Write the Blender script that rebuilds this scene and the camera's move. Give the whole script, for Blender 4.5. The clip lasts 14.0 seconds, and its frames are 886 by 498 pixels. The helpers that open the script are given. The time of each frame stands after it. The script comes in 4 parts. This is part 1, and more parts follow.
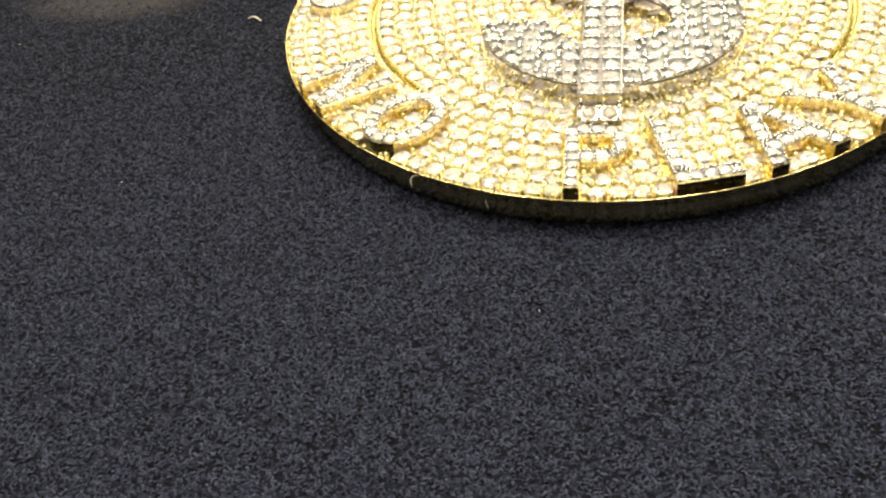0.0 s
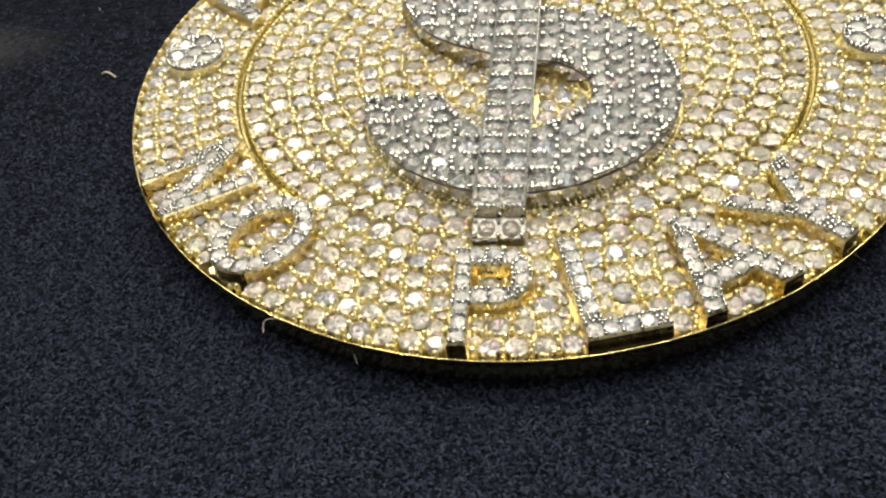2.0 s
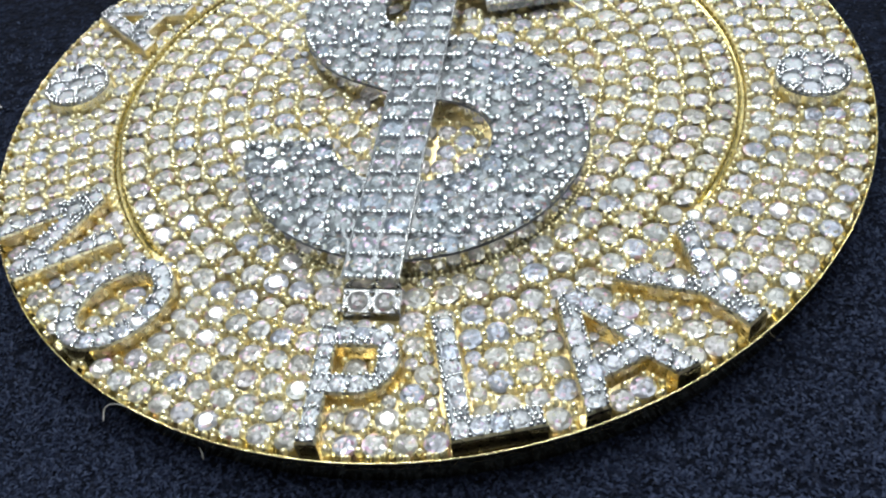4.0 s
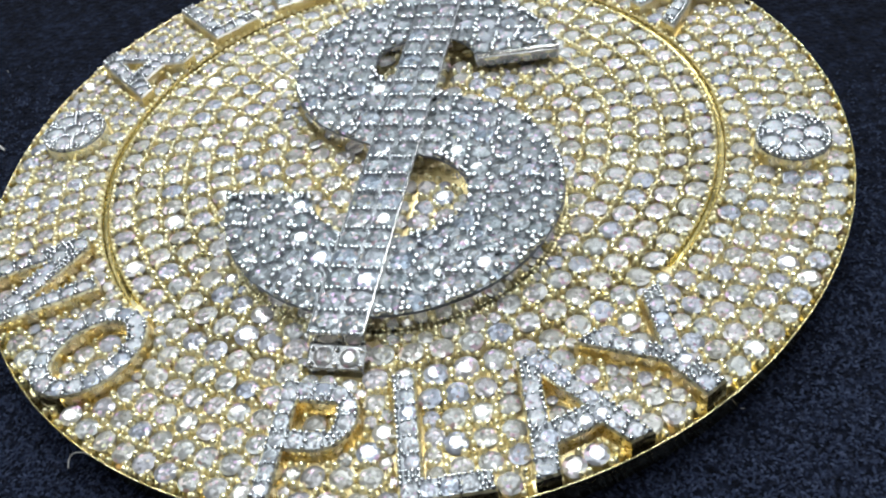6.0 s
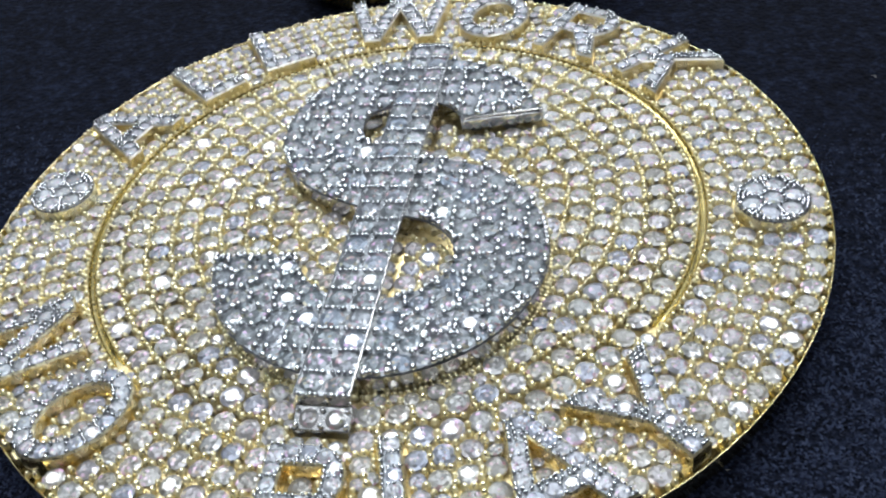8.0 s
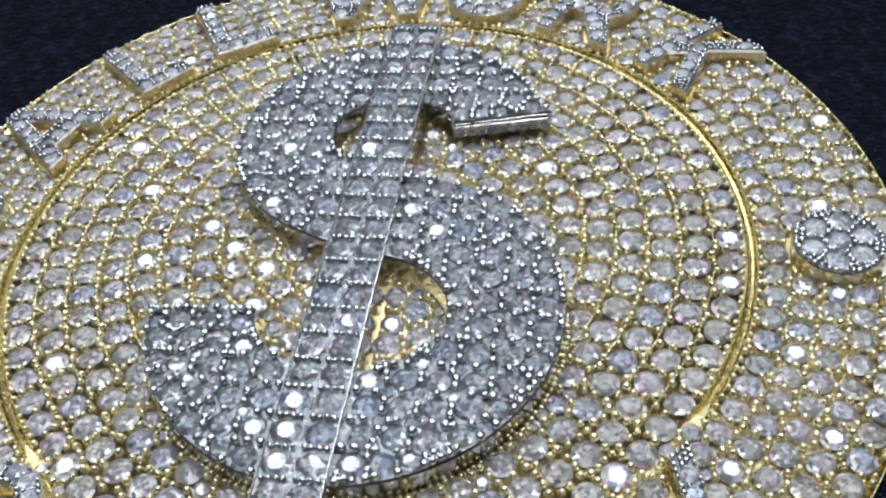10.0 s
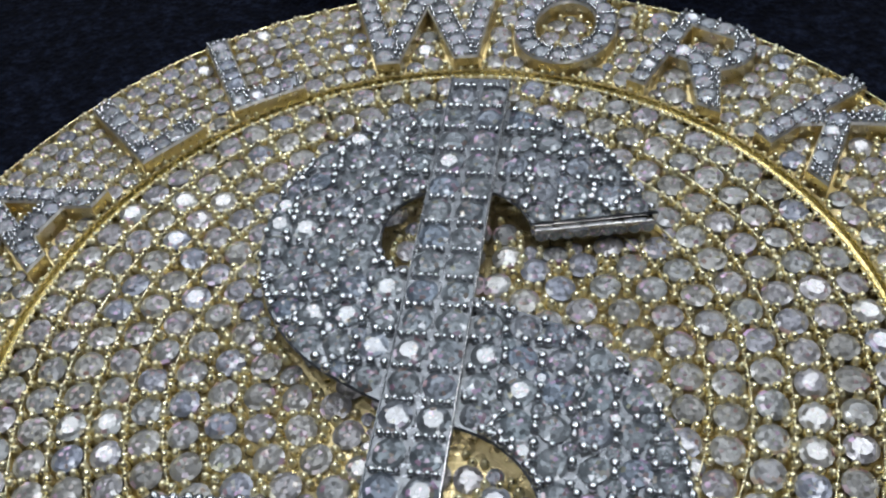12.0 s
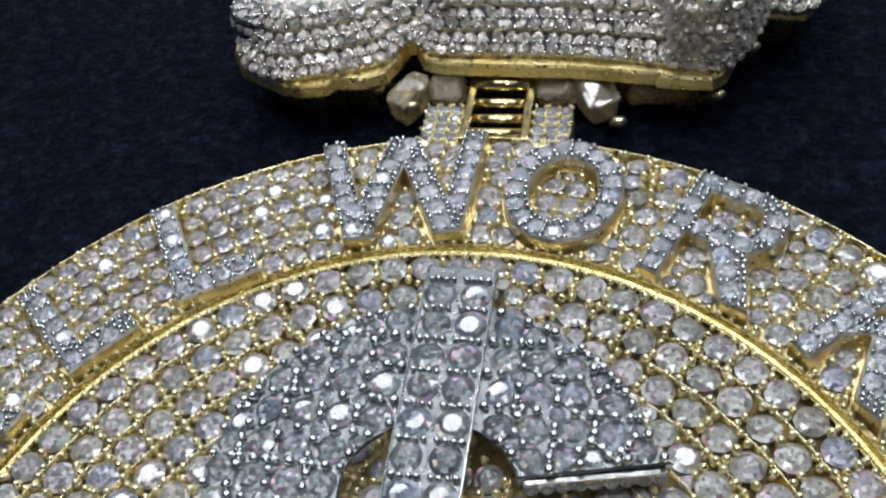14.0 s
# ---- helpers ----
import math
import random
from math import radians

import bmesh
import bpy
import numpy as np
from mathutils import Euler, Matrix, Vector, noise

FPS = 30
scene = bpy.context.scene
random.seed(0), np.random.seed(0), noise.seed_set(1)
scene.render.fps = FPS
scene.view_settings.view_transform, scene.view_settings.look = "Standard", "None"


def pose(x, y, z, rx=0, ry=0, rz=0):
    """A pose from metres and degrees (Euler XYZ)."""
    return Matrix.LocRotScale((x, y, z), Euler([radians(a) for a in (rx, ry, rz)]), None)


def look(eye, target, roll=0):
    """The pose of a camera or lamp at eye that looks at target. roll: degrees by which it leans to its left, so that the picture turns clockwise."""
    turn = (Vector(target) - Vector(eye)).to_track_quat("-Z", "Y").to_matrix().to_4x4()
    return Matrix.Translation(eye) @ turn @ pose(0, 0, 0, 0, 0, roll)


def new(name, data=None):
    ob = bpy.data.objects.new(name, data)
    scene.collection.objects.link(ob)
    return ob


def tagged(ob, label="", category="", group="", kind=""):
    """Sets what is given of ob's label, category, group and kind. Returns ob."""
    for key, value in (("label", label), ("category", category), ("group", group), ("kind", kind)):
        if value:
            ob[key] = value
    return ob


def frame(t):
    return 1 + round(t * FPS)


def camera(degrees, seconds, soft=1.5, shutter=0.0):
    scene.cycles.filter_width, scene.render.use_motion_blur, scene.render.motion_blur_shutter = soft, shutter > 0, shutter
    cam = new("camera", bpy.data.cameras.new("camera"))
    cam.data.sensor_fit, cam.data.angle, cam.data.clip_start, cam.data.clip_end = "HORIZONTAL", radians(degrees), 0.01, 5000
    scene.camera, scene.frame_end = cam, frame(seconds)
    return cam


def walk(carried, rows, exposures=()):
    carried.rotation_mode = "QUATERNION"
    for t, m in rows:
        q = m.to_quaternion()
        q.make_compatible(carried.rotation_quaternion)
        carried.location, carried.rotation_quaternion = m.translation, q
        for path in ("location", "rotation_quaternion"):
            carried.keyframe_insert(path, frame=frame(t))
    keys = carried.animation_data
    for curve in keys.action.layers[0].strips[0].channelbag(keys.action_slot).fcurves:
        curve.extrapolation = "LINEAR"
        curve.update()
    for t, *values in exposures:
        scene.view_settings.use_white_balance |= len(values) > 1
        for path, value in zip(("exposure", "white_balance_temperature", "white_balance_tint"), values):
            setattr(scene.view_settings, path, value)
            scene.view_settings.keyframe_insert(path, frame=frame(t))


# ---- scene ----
cam = camera(48.50, 14.0, soft=2.25)
from mathutils import geometry

MM = 0.001
PATH = [  # seconds; eye in mm; yaw, pitch, roll in degrees
    (0.0, 2.63, -127.00, 67.65, 13.66, -41.56, -8.13),
    (0.5, 4.12, -116.43, 69.58, 14.19, -43.35, -9.20),
    (1.0, 6.06, -107.90, 69.05, 13.60, -44.13, -9.33),
    (1.5, 7.39, -100.08, 66.94, 12.48, -44.81, -8.39),
    (2.0, 9.03, -96.01, 66.66, 12.54, -45.30, -8.69),
    (2.5, 10.35, -91.83, 65.60, 12.48, -45.72, -8.73),
    (3.0, 11.95, -89.26, 64.99, 12.69, -46.02, -9.02),
    (3.2, 13.58, -87.40, 64.87, 12.76, -46.40, -9.07),
    (5.3, 25.96, -78.80, 64.28, 17.74, -46.50, -11.13),
    (5.5, 25.98, -79.01, 64.60, 17.59, -45.99, -10.87),
    (6.0, 26.73, -79.25, 65.98, 17.44, -44.65, -10.64),
    (6.5, 27.12, -80.41, 67.16, 16.94, -42.85, -10.31),
    (7.0, 27.15, -81.87, 68.14, 16.43, -41.74, -9.87),
    (7.5, 27.59, -82.16, 68.99, 15.88, -41.23, -9.41),
    (7.7, 27.27, -81.39, 68.30, 15.68, -41.32, -9.40),
    (9.8, 22.46, -62.02, 61.30, 13.94, -44.98, -7.91),
    (10.0, 21.14, -59.25, 61.36, 13.94, -45.74, -7.96),
    (10.5, 18.95, -53.65, 60.68, 14.32, -46.87, -8.18),
    (11.0, 16.64, -48.41, 59.95, 14.93, -48.02, -8.40),
    (11.5, 14.24, -41.13, 59.35, 15.36, -48.95, -8.59),
    (12.0, 12.45, -35.30, 58.57, 15.91, -49.89, -9.07),
    (12.5, 12.20, -29.34, 57.48, 16.55, -50.89, -9.71),
    (13.0, 12.53, -25.12, 58.35, 17.17, -50.89, -10.33),
    (13.5, 12.32, -18.63, 58.30, 17.75, -50.61, -10.99),
    (14.0, 12.92, -14.01, 58.78, 18.26, -49.99, -11.69),
]


def held(x, y, z, yaw, pitch, roll):
    """The camera's pose from millimetres, heading, pitch and roll."""
    turn = Euler((radians(90 + pitch), 0, radians(yaw))).to_matrix().to_4x4()
    return Matrix.Translation((x * MM, y * MM, z * MM)) @ turn @ pose(0, 0, 0, 0, 0, roll)


EXPOSURES = [  # seconds, stops, kelvin, tint
    (0.0, 1.0, 10600, 6), (0.5, 0.62, 11200, 5), (1.0, 0.36, 11600, 5), (1.6, 0.16, 11000, 5), (2.0, 0.08, 8300, 5), (2.5, 0.06, 7000, 5), (3.0, 0.06, 6250, 5),
    (5.3, -0.02, 5950, 5), (7.7, -0.14, 5850, 8), (9.8, -0.46, 5800, 10), (11.0, -0.78, 5850, 10), (12.0, -1.04, 5800, 10), (13.0, -1.00, 5850, 10), (14.0, -0.70, 5950, 10),
]
walk(cam, [(t, held(*p)) for t, *p in PATH], EXPOSURES)

# ---- light: a dim closed room with unseen ceiling lamps beyond the pendant and above it ----
R = 45.0 * MM  # radius of the medallion
THICK = 0.086  # its thickness, in radii
FELT_Z = -THICK * R

world = bpy.data.worlds.new("room_air")
scene.world = world
world.use_nodes = True
world.node_tree.nodes["Background"].inputs[0].default_value = (0.62, 0.62, 0.65, 1)
world.node_tree.nodes["Background"].inputs[1].default_value = 0.02


def lamp(name, eye, width, depth, watts, colour=(1, 1, 1), target=(0, 0, 0)):
    data = bpy.data.lights.new(name, "AREA")
    data.shape, data.size, data.size_y = "RECTANGLE", width, depth
    data.energy, data.color = watts, colour
    ob = new(name, data)
    ob.matrix_world = look(eye, target)
    return ob


lamp("ceiling_panel", (0, 0.70, 1.88), 3.0, 2.3, 20.5, (0.93, 0.97, 1.0), (0, 0.70, 0))
# soft lamp added low in the north; the wall there has no window
lamp("north_fill", (0, 2.9, 1.35), 3.2, 0.9, 24, (0.95, 0.97, 1.0), (0, 0, 0))
# the last downlight, unseen in the south, is added to brighten the bail
for x, y in ((-1.0, 0.55), (-0.35, 0.7), (0.3, 0.6), (0.95, 0.5), (-0.7, 1.35), (0.65, 1.3), (0.15, 0.12), (-0.5, 0.0), (0.35, -0.75)):
    lamp("downlight", (x, y, 1.55), 0.26, 0.26, 4.6, (1.0, 0.97, 0.92))


# ---- materials ----
def shader(name):
    m = bpy.data.materials.new(name)
    m.use_nodes = True
    t = m.node_tree
    return m, t, t.nodes["Principled BSDF"]


def node(t, kind, values=(), operation="", blend=""):
    n = t.nodes.new(kind)
    if operation:
        n.operation = operation
    if blend:
        n.data_type, n.blend_type = "RGBA", blend
    for key, value in dict(values).items():
        n.inputs[key].default_value = value
    return n


def ramp(t, source, stops):
    n = node(t, "ShaderNodeValToRGB")
    e = n.color_ramp.elements
    while len(e) < len(stops):
        e.new(0.5)
    for at, (where, value) in zip(e, stops):
        at.position = where
        at.color = (*value, 1) if isinstance(value, tuple) else (value, value, value, 1)
    t.links.new(source, n.inputs["Fac"])
    return n.outputs["Color"]


def metal(name, low, high, rough, bump=0.15):
    """Cast and polished metal: tone and polish vary, with fine file marks."""
    m, t, b = shader(name)
    where = node(t, "ShaderNodeTexCoord").outputs["Object"]
    big = node(t, "ShaderNodeTexNoise", {"Scale": 260.0, "Detail": 3.0})
    fine = node(t, "ShaderNodeTexNoise", {"Scale": 2600.0, "Detail": 4.0})
    for n in (big, fine):
        t.links.new(where, n.inputs["Vector"])
    t.links.new(ramp(t, big.outputs["Fac"], [(0.3, low), (0.7, high)]), b.inputs["Base Color"])
    t.links.new(ramp(t, fine.outputs["Fac"], [(0.3, rough * 0.6), (0.7, rough * 1.5)]), b.inputs["Roughness"])
    relief = node(t, "ShaderNodeBump", {"Strength": bump, "Distance": 0.0001})
    t.links.new(fine.outputs["Fac"], relief.inputs["Height"])
    t.links.new(relief.outputs["Normal"], b.inputs["Normal"])
    b.inputs["Metallic"].default_value = 1.0
    return m


def gem(name, lean, tones, shine=0.4):
    """A cut stone: a clear coat over the bright flashes of the facets beneath, eight to a round, that face every way."""
    m, t, b = shader(name)

    def sums(operation, first, second=None):
        n = node(t, "ShaderNodeMath", operation=operation)
        for k, value in enumerate((first, second)):
            if isinstance(value, (int, float)):
                n.inputs[k].default_value = value
            elif value is not None:
                t.links.new(value, n.inputs[k])
        return n.outputs[0]

    plan = node(t, "ShaderNodeSeparateXYZ")
    t.links.new(node(t, "ShaderNodeTexCoord").outputs["UV"], plan.inputs[0])
    x, y = sums("SUBTRACT", plan.outputs[0], 0.5), sums("SUBTRACT", plan.outputs[1], 0.5)
    far = sums("SQRT", sums("ADD", sums("MULTIPLY", x, x), sums("MULTIPLY", y, y)))
    band = sums("FLOOR", sums("MULTIPLY", far, 7.8))
    turn = sums("MULTIPLY", sums("ARCTAN2", y, x), 11 / 6.28319)
    sector = sums("FLOOR", sums("ADD", turn, sums("MULTIPLY", band, 0.5)))
    shape = node(t, "ShaderNodeNewGeometry")
    one = sums("FRACT", sums("ADD", node(t, "ShaderNodeObjectInfo").outputs["Random"], shape.outputs["Random Per Island"]))
    key = node(t, "ShaderNodeCombineXYZ")
    for k, value in enumerate((sector, band, sums("MULTIPLY", one, 977.0))):
        t.links.new(value, key.inputs[k])
    chance = node(t, "ShaderNodeTexWhiteNoise")
    t.links.new(key.outputs[0], chance.inputs["Vector"])
    way = node(t, "ShaderNodeVectorMath", operation="SUBTRACT")
    way.inputs[1].default_value = (0.5, 0.5, 0.5)
    t.links.new(chance.outputs["Color"], way.inputs[0])
    more = node(t, "ShaderNodeVectorMath", {"Scale": lean}, operation="SCALE")
    t.links.new(way.outputs[0], more.inputs[0])
    total = node(t, "ShaderNodeVectorMath", operation="ADD")
    t.links.new(shape.outputs["Normal"], total.inputs[0])
    t.links.new(more.outputs[0], total.inputs[1])
    unit = node(t, "ShaderNodeVectorMath", operation="NORMALIZE")
    t.links.new(total.outputs[0], unit.inputs[0])
    t.links.new(unit.outputs[0], b.inputs["Normal"])
    tone = ramp(t, one, [(k / (len(tones) - 1), c) for k, c in enumerate(tones)])
    # flashes of split light are painted as colour on a few facets
    painted_fire = node(t, "ShaderNodeHueSaturation", {"Saturation": 0.5, "Value": 0.68})
    t.links.new(chance.outputs["Color"], painted_fire.inputs["Color"])
    few = sums("MULTIPLY", sums("GREATER_THAN", chance.outputs["Value"], 0.86), 0.55)
    mixed = node(t, "ShaderNodeMix", blend="MIX")
    t.links.new(few, mixed.inputs["Factor"])
    t.links.new(tone, mixed.inputs[6])
    t.links.new(painted_fire.outputs["Color"], mixed.inputs[7])
    t.links.new(mixed.outputs[2], b.inputs["Base Color"])
    b.inputs["Metallic"].default_value = shine
    b.inputs["Roughness"].default_value = 0.33
    b.inputs["Coat Weight"].default_value = 1.0
    b.inputs["Coat Roughness"].default_value = 0.02
    b.inputs["Coat IOR"].default_value = 1.58
    return m


GOLD = metal("yellow_gold", (0.92, 0.82, 0.50), (0.98, 0.92, 0.67), 0.3)
POLISHED = metal("polished_gold", (0.84, 0.70, 0.34), (0.93, 0.82, 0.48), 0.16, 0.08)
WALL = metal("yellow_gold_side", (0.82, 0.66, 0.32), (0.93, 0.79, 0.46), 0.28, 0.08)
# gold darkened so that its colour carries the groove's dim reflections
GROOVE = metal("darkened_ring_gold", (0.36, 0.30, 0.12), (0.50, 0.42, 0.20), 0.2, 0.3)
PALE = metal("pale_gold_side", (0.74, 0.63, 0.36), (0.88, 0.78, 0.50), 0.34, 0.15)
# this colour stands for the felt's dark reflection in the letters' outward ends
END_REFLECTION = metal("end_dark_reflection", (0.020, 0.018, 0.014), (0.045, 0.040, 0.030), 0.3, 0.2)
MIRROR = metal("polished_white_gold", (0.62, 0.60, 0.56), (0.74, 0.72, 0.68), 0.1, 0.12)
WHITE = metal("white_gold", (0.66, 0.68, 0.70), (0.80, 0.81, 0.82), 0.09, 0.06)
# brushed white gold toned dark: shade between the stones is in its colour
PLATE = metal("shaded_brushed_white_gold", (0.17, 0.179, 0.190), (0.29, 0.30, 0.312), 0.34, 0.5)
SATIN = metal("satin_white_gold", (0.74, 0.72, 0.66), (0.86, 0.84, 0.78), 0.4, 0.1)
RHODIUM = metal("grey_rhodium", (0.40, 0.395, 0.39), (0.54, 0.535, 0.53), 0.2, 0.2)
BRIGHT = metal("filed_gold", (0.92, 0.70, 0.26), (0.98, 0.84, 0.42), 0.34, 0.9)
# gold toned down to paint in the shade of the gaps round stones
WEB = metal("shaded_cut_gold", (0.58, 0.475, 0.24), (0.78, 0.66, 0.38), 0.36, 0.7)
GEM = gem("clear_stone", 0.95, [(0.160, 0.180, 0.196), (0.255, 0.277, 0.290), (0.195, 0.228, 0.248), (0.240, 0.252, 0.276), (0.185, 0.226, 0.282)], 0.5)
GEM_BRIGHT = gem("bright_clear_stone", 0.95, [(0.34, 0.355, 0.38), (0.47, 0.48, 0.50), (0.39, 0.42, 0.45), (0.45, 0.45, 0.485), (0.37, 0.41, 0.49)], 0.5)
GEM_WARM = gem("champagne_stone", 0.95, [(0.60, 0.55, 0.47), (0.78, 0.73, 0.66), (0.66, 0.62, 0.56), (0.74, 0.68, 0.62), (0.60, 0.58, 0.56)], 0.5)
GEM_GOLD = gem("clear_stone_over_gold", 0.85, [(0.240, 0.232, 0.212), (0.365, 0.355, 0.332), (0.285, 0.292, 0.286), (0.335, 0.315, 0.322), (0.255, 0.276, 0.338)], 0.45)


def felt_material():
    m, t, b = shader("black_felt")
    where = node(t, "ShaderNodeTexCoord").outputs["Object"]
    nap = node(t, "ShaderNodeTexNoise", {"Scale": 900.0, "Detail": 7.0, "Roughness": 0.75})
    tuft = node(t, "ShaderNodeTexVoronoi", {"Scale": 1500.0, "Randomness": 1.0})
    wide = node(t, "ShaderNodeTexNoise", {"Scale": 26.0, "Detail": 3.0})
    for n in (nap, tuft, wide):
        t.links.new(where, n.inputs["Vector"])
    tone = ramp(t, nap.outputs["Fac"], [(0.38, (0.0011, 0.0017, 0.0042)), (0.51, (0.0036, 0.0052, 0.0120)), (0.65, (0.0138, 0.0190, 0.0390))])
    patch = ramp(t, wide.outputs["Fac"], [(0.3, 0.75), (0.7, 1.15)])
    mix = node(t, "ShaderNodeMix", {"Factor": 1.0}, blend="MULTIPLY")
    t.links.new(tone, mix.inputs[6])
    t.links.new(patch, mix.inputs[7])
    # a paler grey patch that fades towards its edge
    place = node(t, "ShaderNodeMapping", {"Location": (1.78 / 0.42, -0.22 / 0.16, 0), "Scale": (1 / (0.42 * R), 1 / (0.16 * R), 0)})
    ball = node(t, "ShaderNodeTexGradient")
    ball.gradient_type = "SPHERICAL"
    t.links.new(where, place.inputs["Vector"])
    t.links.new(place.outputs[0], ball.inputs["Vector"])
    pale_patch = node(t, "ShaderNodeMix", blend="ADD")
    t.links.new(ramp(t, ball.outputs["Fac"], [(0.0, 0.0), (0.6, 0.5), (1.0, 0.5)]), pale_patch.inputs["Factor"])
    t.links.new(mix.outputs[2], pale_patch.inputs[6])
    pale_patch.inputs[7].default_value = (0.05, 0.05, 0.052, 1)
    t.links.new(pale_patch.outputs[2], b.inputs["Base Color"])
    height = node(t, "ShaderNodeMath", operation="ADD")
    t.links.new(nap.outputs["Fac"], height.inputs[0])
    t.links.new(tuft.outputs["Distance"], height.inputs[1])
    relief = node(t, "ShaderNodeBump", {"Strength": 0.9, "Distance": 0.0004})
    t.links.new(height.outputs[0], relief.inputs["Height"])
    t.links.new(relief.outputs["Normal"], b.inputs["Normal"])
    b.inputs["Roughness"].default_value = 0.95
    b.inputs["Specular IOR Level"].default_value = 0.10
    return m


def plain(name, low, high, scale, rough):
    m, t, b = shader(name)
    where = node(t, "ShaderNodeTexCoord").outputs["Object"]
    n = node(t, "ShaderNodeTexNoise", {"Scale": scale, "Detail": 4.0})
    t.links.new(where, n.inputs["Vector"])
    t.links.new(ramp(t, n.outputs["Fac"], [(0.3, low), (0.7, high)]), b.inputs["Base Color"])
    b.inputs["Roughness"].default_value = rough
    return m


FELT = felt_material()
CRYSTAL, _, _body = shader("clear_crystal")
_body.inputs["Base Color"].default_value = (0.95, 0.84, 0.62, 1)
_body.inputs["Transmission Weight"].default_value = 0.8
_body.inputs["Roughness"].default_value = 0.06
_body.inputs["IOR"].default_value = 1.75
LINT = plain("pale_lint", (0.45, 0.43, 0.40), (0.65, 0.63, 0.60), 900.0, 0.8)
PLASTER = plain("grey_plaster", (0.32, 0.32, 0.34), (0.40, 0.40, 0.42), 3.0, 0.9)


# ---- building helpers: plan coordinates are in radii of the medallion ----
def mesh_of(name, bm, *materials):
    me = bpy.data.meshes.new(name)
    bm.to_mesh(me)
    bm.free()
    for m in materials:
        me.materials.append(m)
    return me


def hang(ob, parent):
    """Makes ob a part of its thing without moving it."""
    ob.parent = parent
    ob.matrix_parent_inverse = Matrix.Translation(-parent.location)
    return ob


def part(name, bm, material, parent, label=""):
    materials = material if isinstance(material, tuple) else (material,)
    return tagged(hang(new(name, mesh_of(name, bm, *materials)), parent), label)


def arc(cx, cy, rx, ry, a0, a1, n):
    return [(cx + rx * math.cos(radians(a0 + (a1 - a0) * i / n)), cy + ry * math.sin(radians(a0 + (a1 - a0) * i / n))) for i in range(n + 1)]


def bezier(a, b, c, d, n):
    out = []
    for i in range(1, n):
        k = i / n
        j = 1 - k
        out.append(tuple(j**3 * a[q] + 3 * j * j * k * b[q] + 3 * j * k * k * c[q] + k**3 * d[q] for q in (0, 1)))
    return out


def area2(poly):
    return sum(a[0] * b[1] - b[0] * a[1] for a, b in zip(poly, poly[1:] + poly[:1]))


def inset(poly, d):
    """The outline moved inwards by d (outwards for a hole's clockwise outline)."""
    n, out = len(poly), []
    for i in range(n):
        p, q, r = (Vector(poly[(i + k) % n]) for k in (-1, 0, 1))
        e, f = (q - p).normalized(), (r - q).normalized()
        m = Vector((-e.y - f.y, e.x + f.x))
        m = m * 2 / max(m.length_squared, 0.7)
        out.append((q.x + m.x * d, q.y + m.y * d))
    return out


def slab(bm, outlines, z0, z1, edge=0.0025, top_index=1, edge_index=None, under=0.0):
    """A raised flat form with upright walls and a small chamfer, with holes. The first outline is its outside."""
    loops = []
    for k, line in enumerate(outlines):
        if (area2(line) > 0) == (k > 0):
            line = line[::-1]
        loops.append(line)
    small = [inset(line, edge) for line in loops]

    def ring(line, z):
        return [bm.verts.new((x * R, y * R, z * R)) for x, y in line]

    tops, lows = [], []
    for line, less in zip(loops, small):
        lo, mid, hi = ring(inset(line, under), z0), ring(line, z1 - edge), ring(less, z1)
        n = len(line)
        for i in range(n):
            j = (i + 1) % n
            bm.faces.new((lo[i], lo[j], mid[j], mid[i])).material_index = 0
            bm.faces.new((mid[i], mid[j], hi[j], hi[i])).material_index = top_index if edge_index is None else edge_index
        tops += hi
        lows += lo
    flat = geometry.tessellate_polygon([[Vector((x, y, 0)) for x, y in line] for line in small])
    for tri in flat:
        f = bm.faces.new([tops[i] for i in tri])
        f.material_index = top_index
        f.normal_update()
        if f.normal.z < 0:
            f.normal_flip()
    for tri in geometry.tessellate_polygon([[Vector((x, y, 0)) for x, y in line] for line in loops]):
        f = bm.faces.new([lows[i] for i in tri])
        f.normal_update()
        if f.normal.z > 0:
            f.normal_flip()
    return bm


def depth_inside(points, outlines):
    """For each point, how far inside the outlines it lies (negative outside)."""
    p = np.asarray(points, float)
    inside, near = np.zeros(len(p), bool), np.full(len(p), 9.0)
    for line in outlines:
        a = np.asarray(line, float)
        b = np.roll(a, -1, 0)
        for (ax, ay), (bx, by) in zip(a, b):
            crosses = (ay > p[:, 1]) != (by > p[:, 1])
            x = ax + (p[:, 1] - ay) * (bx - ax) / (by - ay if by != ay else 1e-9)
            inside ^= crosses & (p[:, 0] < x)
            dx, dy = bx - ax, by - ay
            k = np.clip(((p[:, 0] - ax) * dx + (p[:, 1] - ay) * dy) / (dx * dx + dy * dy + 1e-12), 0, 1)
            near = np.minimum(near, np.hypot(p[:, 0] - ax - k * dx, p[:, 1] - ay - k * dy))
    return np.where(inside, near, -near)


class Spread:
    """Points kept a least distance apart."""

    def __init__(self, gap):
        self.gap, self.cells, self.points = gap, {}, []

    def add(self, x, y):
        i, j = int(math.floor(x / self.gap)), int(math.floor(y / self.gap))
        for a in (i - 1, i, i + 1):
            for b in (j - 1, j, j + 1):
                for u, v in self.cells.get((a, b), ()):
                    if (u - x) ** 2 + (v - y) ** 2 < self.gap**2:
                        return False
        self.cells.setdefault((i, j), []).append((x, y))
        self.points.append((x, y))
        return True


